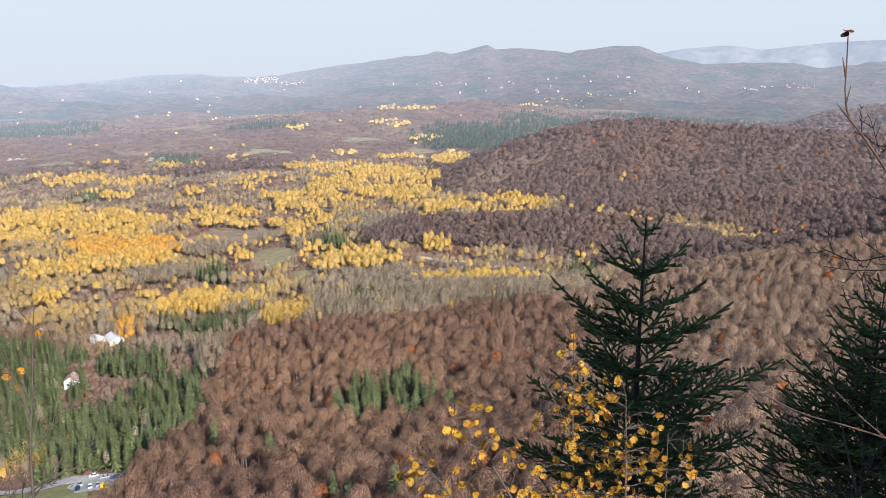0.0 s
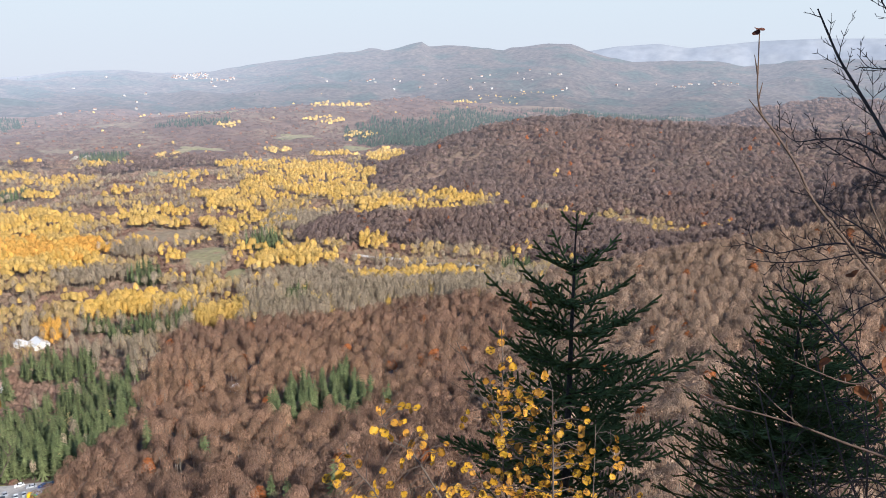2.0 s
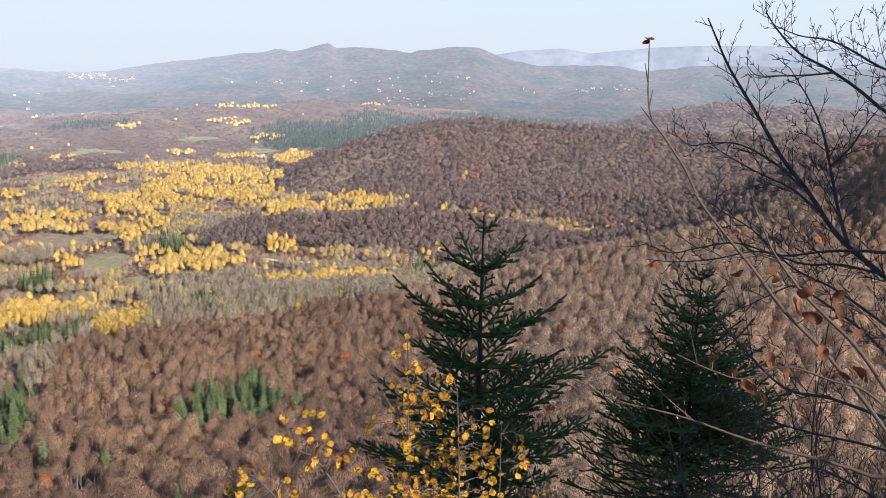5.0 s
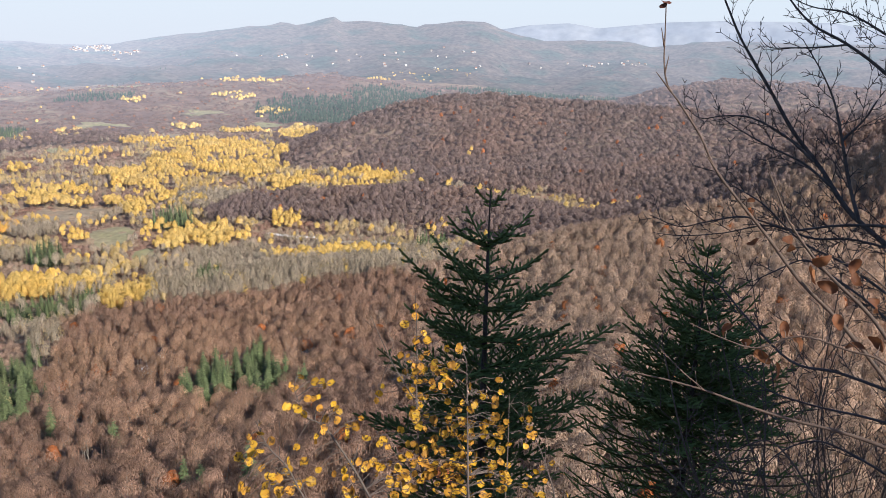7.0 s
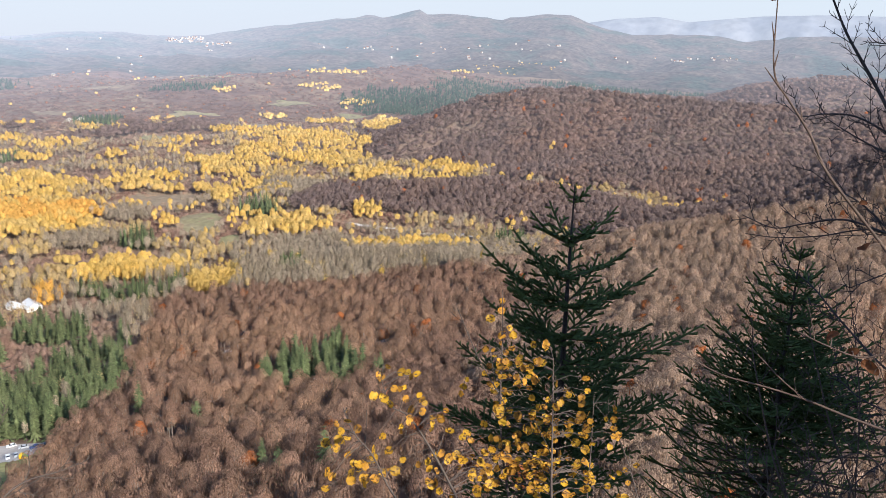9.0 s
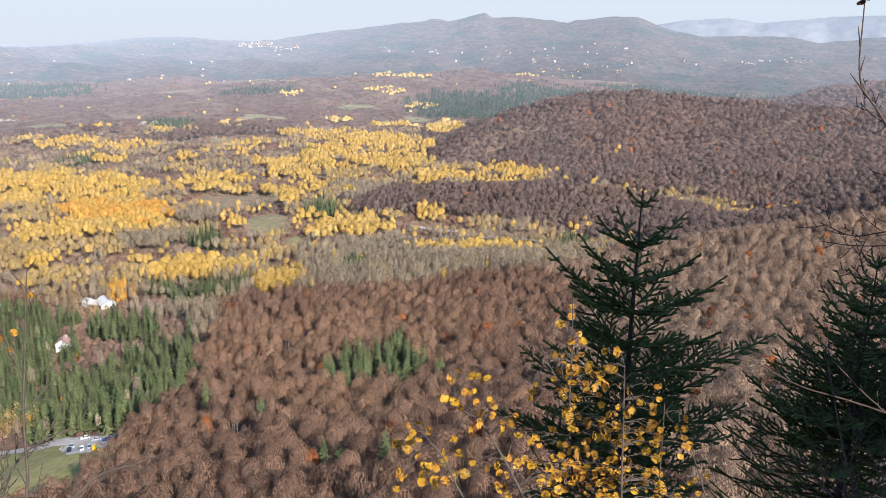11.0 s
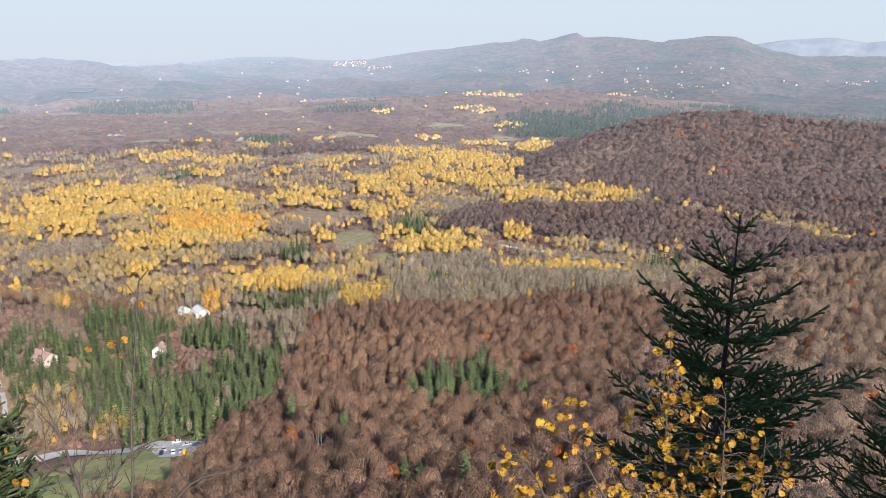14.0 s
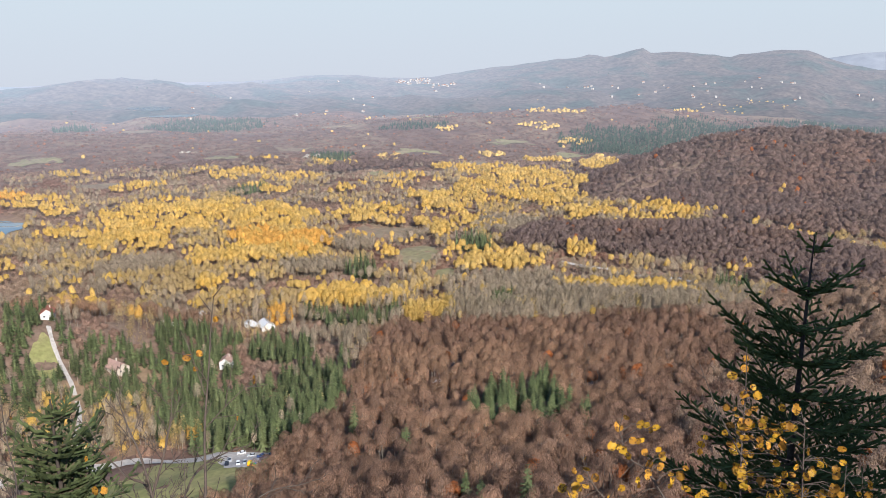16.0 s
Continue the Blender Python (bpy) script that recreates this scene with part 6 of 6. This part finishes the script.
def build_dark_shrub():
    x, y = 4.0, 3.4
    e = thing("bare_shrub", (x, y, on_ground(x, y)), "leafless dark branching shrub against the hills", "shrub")
    foot = (x, y, on_ground(x, y) - 0.1)
    main = [
        [foot, (3.821, 3.596, -1.821), (3.631, 3.926, -1.471), (3.461, 4.136, -1.301), (3.301, 4.306, -1.131), (3.181, 4.446, -0.911), (3.041, 4.576, -0.701), (2.941, 4.676, -0.501),
         (2.851, 4.746, -0.341), (2.751, 4.806, -0.171), (2.681, 4.846, -0.021), (2.621, 4.876, 0.109)],
        [foot, (3.801, 3.716, -1.411), (3.561, 4.076, -0.591), (3.361, 4.266, -0.331), (3.191, 4.406, -0.181), (3.031, 4.516, -0.081), (2.921, 4.596, 0.049), (2.851, 4.626, 0.149)],
        [(3.651, 4.016, -0.761), (3.661, 4.286, -0.291), (3.461, 4.456, -0.121), (3.291, 4.586, -0.011), (3.131, 4.696, 0.019), (2.981, 4.786, 0.089)],
    ]
    upper = [
        [(3.231, 4.106, -1.141), (3.191, 4.176, -0.961), (3.151, 4.256, -0.711), (3.111, 4.316, -0.511), (3.041, 4.376, -0.341), (2.941, 4.456, -0.161)],
        [(3.151, 4.256, -0.711), (3.241, 4.216, -0.581), (3.291, 4.186, -0.451), (3.371, 4.136, -0.291)],
        [(3.031, 4.316, -0.841), (2.901, 4.426, -0.711), (2.741, 4.546, -0.621), (2.601, 4.626, -0.621), (2.481, 4.686, -0.641), (2.381, 4.746, -0.551)],
        [(3.171, 4.316, -0.991), (3.041, 4.426, -0.871), (2.901, 4.536, -0.801), (2.791, 4.616, -0.741), (2.681, 4.686, -0.671), (2.621, 4.726, -0.621)],
        [(3.131, 4.326, -0.181), (3.021, 4.406, -0.201), (2.891, 4.486, -0.211), (2.791, 4.546, -0.211), (2.731, 4.586, -0.141)],
    ]
    low = [
        [(3.651, 3.516, -1.511), (3.291, 3.656, -1.121), (3.151, 3.786, -1.091), (2.961, 3.926, -1.121), (2.771, 4.046, -1.171), (2.571, 4.186, -1.131), (2.381, 4.276, -1.181), (2.251, 4.336, -1.221), (2.101, 4.426, -1.171)],
        [(3.651, 3.516, -1.611), (3.421, 3.756, -1.311), (3.171, 3.996, -1.231), (2.981, 4.126, -1.251), (2.781, 4.276, -1.211), (2.561, 4.386, -1.281), (2.361, 4.486, -1.321), (2.201, 4.566, -1.321)],
        [(3.551, 3.316, -1.811), (3.241, 3.566, -1.521), (3.001, 3.836, -1.321), (2.821, 3.996, -1.231), (2.651, 4.156, -1.051), (2.521, 4.256, -0.971), (2.411, 4.336, -0.891)],
    ]
    lower = [
        [foot, (3.151, 2.846, -1.891), (2.981, 3.096, -1.781), (2.851, 3.226, -1.751), (2.691, 3.376, -1.721), (2.521, 3.506, -1.711), (2.351, 3.696, -1.531), (2.241, 3.816, -1.391), (2.121, 3.926, -1.291)],
        [foot, (3.121, 2.786, -2.021), (2.921, 3.066, -1.911), (2.781, 3.206, -1.891), (2.581, 3.366, -1.891), (2.411, 3.506, -1.861), (2.291, 3.636, -1.761)],
        [foot, (3.221, 3.166, -1.771), (3.061, 3.406, -1.571), (2.961, 3.556, -1.441), (2.791, 3.736, -1.311), (2.711, 3.806, -1.271), (2.591, 3.866, -1.351), (2.491, 3.906, -1.421)],
        [foot, (2.941, 2.756, -2.111), (2.791, 2.926, -2.081), (2.621, 3.116, -2.011), (2.511, 3.216, -2.001), (2.371, 3.266, -2.081), (2.241, 3.266, -2.221)],
    ]
    stems(e, main, [0.021, 0.015, 0.010], M["dark_bark"], 0.068, 0.36, 3, angle=36, sides=7, least=0.0024)
    stems(e, upper, [0.012, 0.008, 0.008, 0.008, 0.007], M["dark_bark"], 0.07, 0.26, 3, angle=38)
    stems(e, low, [0.010, 0.009, 0.009], M["dark_bark"], 0.065, 0.28, 3, angle=40)
    stems(e, lower, [0.012, 0.010, 0.010, 0.009], M["dark_bark"], 0.07, 0.28, 3, angle=40)

    x, y = 2.2, 2.7
    e = thing("bare_shrub", (x, y, on_ground(x, y)), "low tangle of bare grey twigs on the slope", "shrub")
    foot = (x, y, on_ground(x, y) - 0.1)
    lines = [
        [foot, (2.551, 2.926, -2.361), (2.471, 3.096, -2.231), (2.411, 3.216, -2.111), (2.331, 3.316, -2.041), (2.191, 3.366, -2.121), (2.051, 3.366, -2.241)],
        [foot, (2.051, 2.916, -2.301), (2.041, 3.036, -2.151), (2.011, 3.116, -2.051), (1.961, 3.196, -1.981)],
        [foot, (1.871, 2.996, -2.341), (1.841, 3.126, -2.191), (1.761, 3.226, -2.101), (1.701, 3.296, -2.041)],
    ]
    stems(e, lines, [0.008, 0.007, 0.007], M["twig_bark"], 0.07, 0.30, 3, angle=45)


build_dark_shrub()


def build_thicket(x, y, top, spread, count, label):
    """Tall bare stems from one stool, much branched."""
    base = on_ground(x, y)
    e = thing("bare_shrub", (x, y, base), label, "shrub")
    lines, radii = [], []
    for k in range(count):
        a = 6.28 * (k + rng.random() * 0.7) / count
        out = spread * rng.uniform(0.35, 1.0)
        high = top - rng.uniform(0, 0.7)
        t = np.linspace(0, 1, 6)
        q = np.stack([x + math.cos(a) * out * t ** 1.4, y + math.sin(a) * out * t ** 1.4, base - 0.1 + (high - base) * t], -1)
        lines.append(q + rng.normal(size=q.shape) * 0.05 * t[:, None])
        radii.append(rng.uniform(0.008, 0.016))
    stems(e, lines, radii, M["twig_bark"], 0.19, 0.62, 3, angle=38)


build_thicket(4.3, 4.9, -2.0, 1.3, 9, "tall tangle of bare grey-brown stems on the slope")
build_thicket(3.3, 3.9, -2.5, 1.0, 8, "bare twiggy bush below the lookout")
build_thicket(2.75, 3.75, -1.75, 0.8, 6, "bare grey-brown bush in front of a spruce")
build_thicket(3.6, 4.3, -1.35, 0.9, 6, "tall bare bush of thin twigs on the slope")


def build_left_shrub():
    x, y = -1.6, 3.0
    e = thing("bare_sapling", (x, y, on_ground(x, y)), "thin upright sapling with a few orange leaves", "sapling")
    foot = (x, y, on_ground(x, y) - 0.05)
    lines = [
        [foot, (-1.731, 3.087, -2.262), (-1.781, 3.207, -2.042), (-1.821, 3.317, -1.812), (-1.841, 3.437, -1.572), (-1.851, 3.517, -1.372), (-1.851, 3.567, -1.232)],
        [(-1.841, 3.387, -1.672), (-1.931, 3.437, -1.462), (-1.971, 3.447, -1.382)],
        [(-1.821, 3.317, -1.812), (-1.751, 3.407, -1.732), (-1.681, 3.467, -1.662), (-1.631, 3.517, -1.612)],
    ]
    stems(e, lines, [0.009, 0.003, 0.003], M["twig_bark"], 0.13, 0.2, 1)
    gold = [leaf_mesh("leaf", 1.0, M["aspen_leaf_brown"], "round") for _ in range(3)]
    for k, (x, y, z, s) in enumerate([(-1.861, 3.597, -1.362, 0.041), (-2.071, 3.447, -1.542, 0.047), (-1.981, 3.497, -1.532, 0.053), (-1.931, 3.527, -1.522, 0.047), (-1.661, 3.557, -1.652, 0.055),
                                      (-2.001, 3.417, -1.682, 0.035), (-1.731, 3.487, -1.832, 0.029), (-1.941, 3.497, -1.592, 0.035)]):
        place_leaf(gold[k % 3], (x, y, z), e, 0.9, s * 0.75)
    x, y = -2.0, 3.2
    e = thing("bare_shrub", (x, y, on_ground(x, y)), "leafless brown shrub spreading over the slope", "shrub")
    foot = (x, y, on_ground(x, y) - 0.1)
    lines = [
        [foot, (-2.241, 3.557, -2.712), (-2.351, 3.677, -2.452), (-2.441, 3.747, -2.252), (-2.531, 3.787, -2.082), (-2.601, 3.827, -1.922)],
        [(-2.351, 3.677, -2.452), (-2.331, 3.807, -2.252), (-2.331, 3.907, -2.082), (-2.341, 3.957, -1.972)],
        [foot, (-2.151, 3.417, -2.602), (-2.121, 3.577, -2.402), (-2.071, 3.687, -2.262), (-1.951, 3.787, -2.202), (-1.851, 3.847, -2.182)],
        [foot, (-2.341, 3.707, -2.612), (-2.541, 3.737, -2.372), (-2.661, 3.737, -2.242), (-2.771, 3.767, -2.062)],
        [foot, (-1.871, 3.537, -2.642), (-1.801, 3.697, -2.472), (-1.701, 3.777, -2.402), (-1.561, 3.847, -2.392), (-1.481, 3.887, -2.372)],
        [foot, (-2.521, 2.937, -2.312), (-2.651, 3.047, -2.012), (-2.731, 3.117, -1.802), (-2.771, 3.167, -1.652)],
    ]
    stems(e, lines, [0.012, 0.008, 0.009, 0.008, 0.008, 0.007], M["twig_bark"], 0.08, 0.34, 3, angle=35)
    for k, (x, y, z, s) in enumerate([(-2.251, 3.057, -2.032, 0.055), (-2.221, 3.077, -2.042, 0.05), (-2.601, 3.007, -1.672, 0.035), (-2.311, 3.097, -1.902, 0.035)]):
        place_leaf(gold[k % 3], (x, y, z), e, 0.9, s * 0.75)


build_left_shrub()
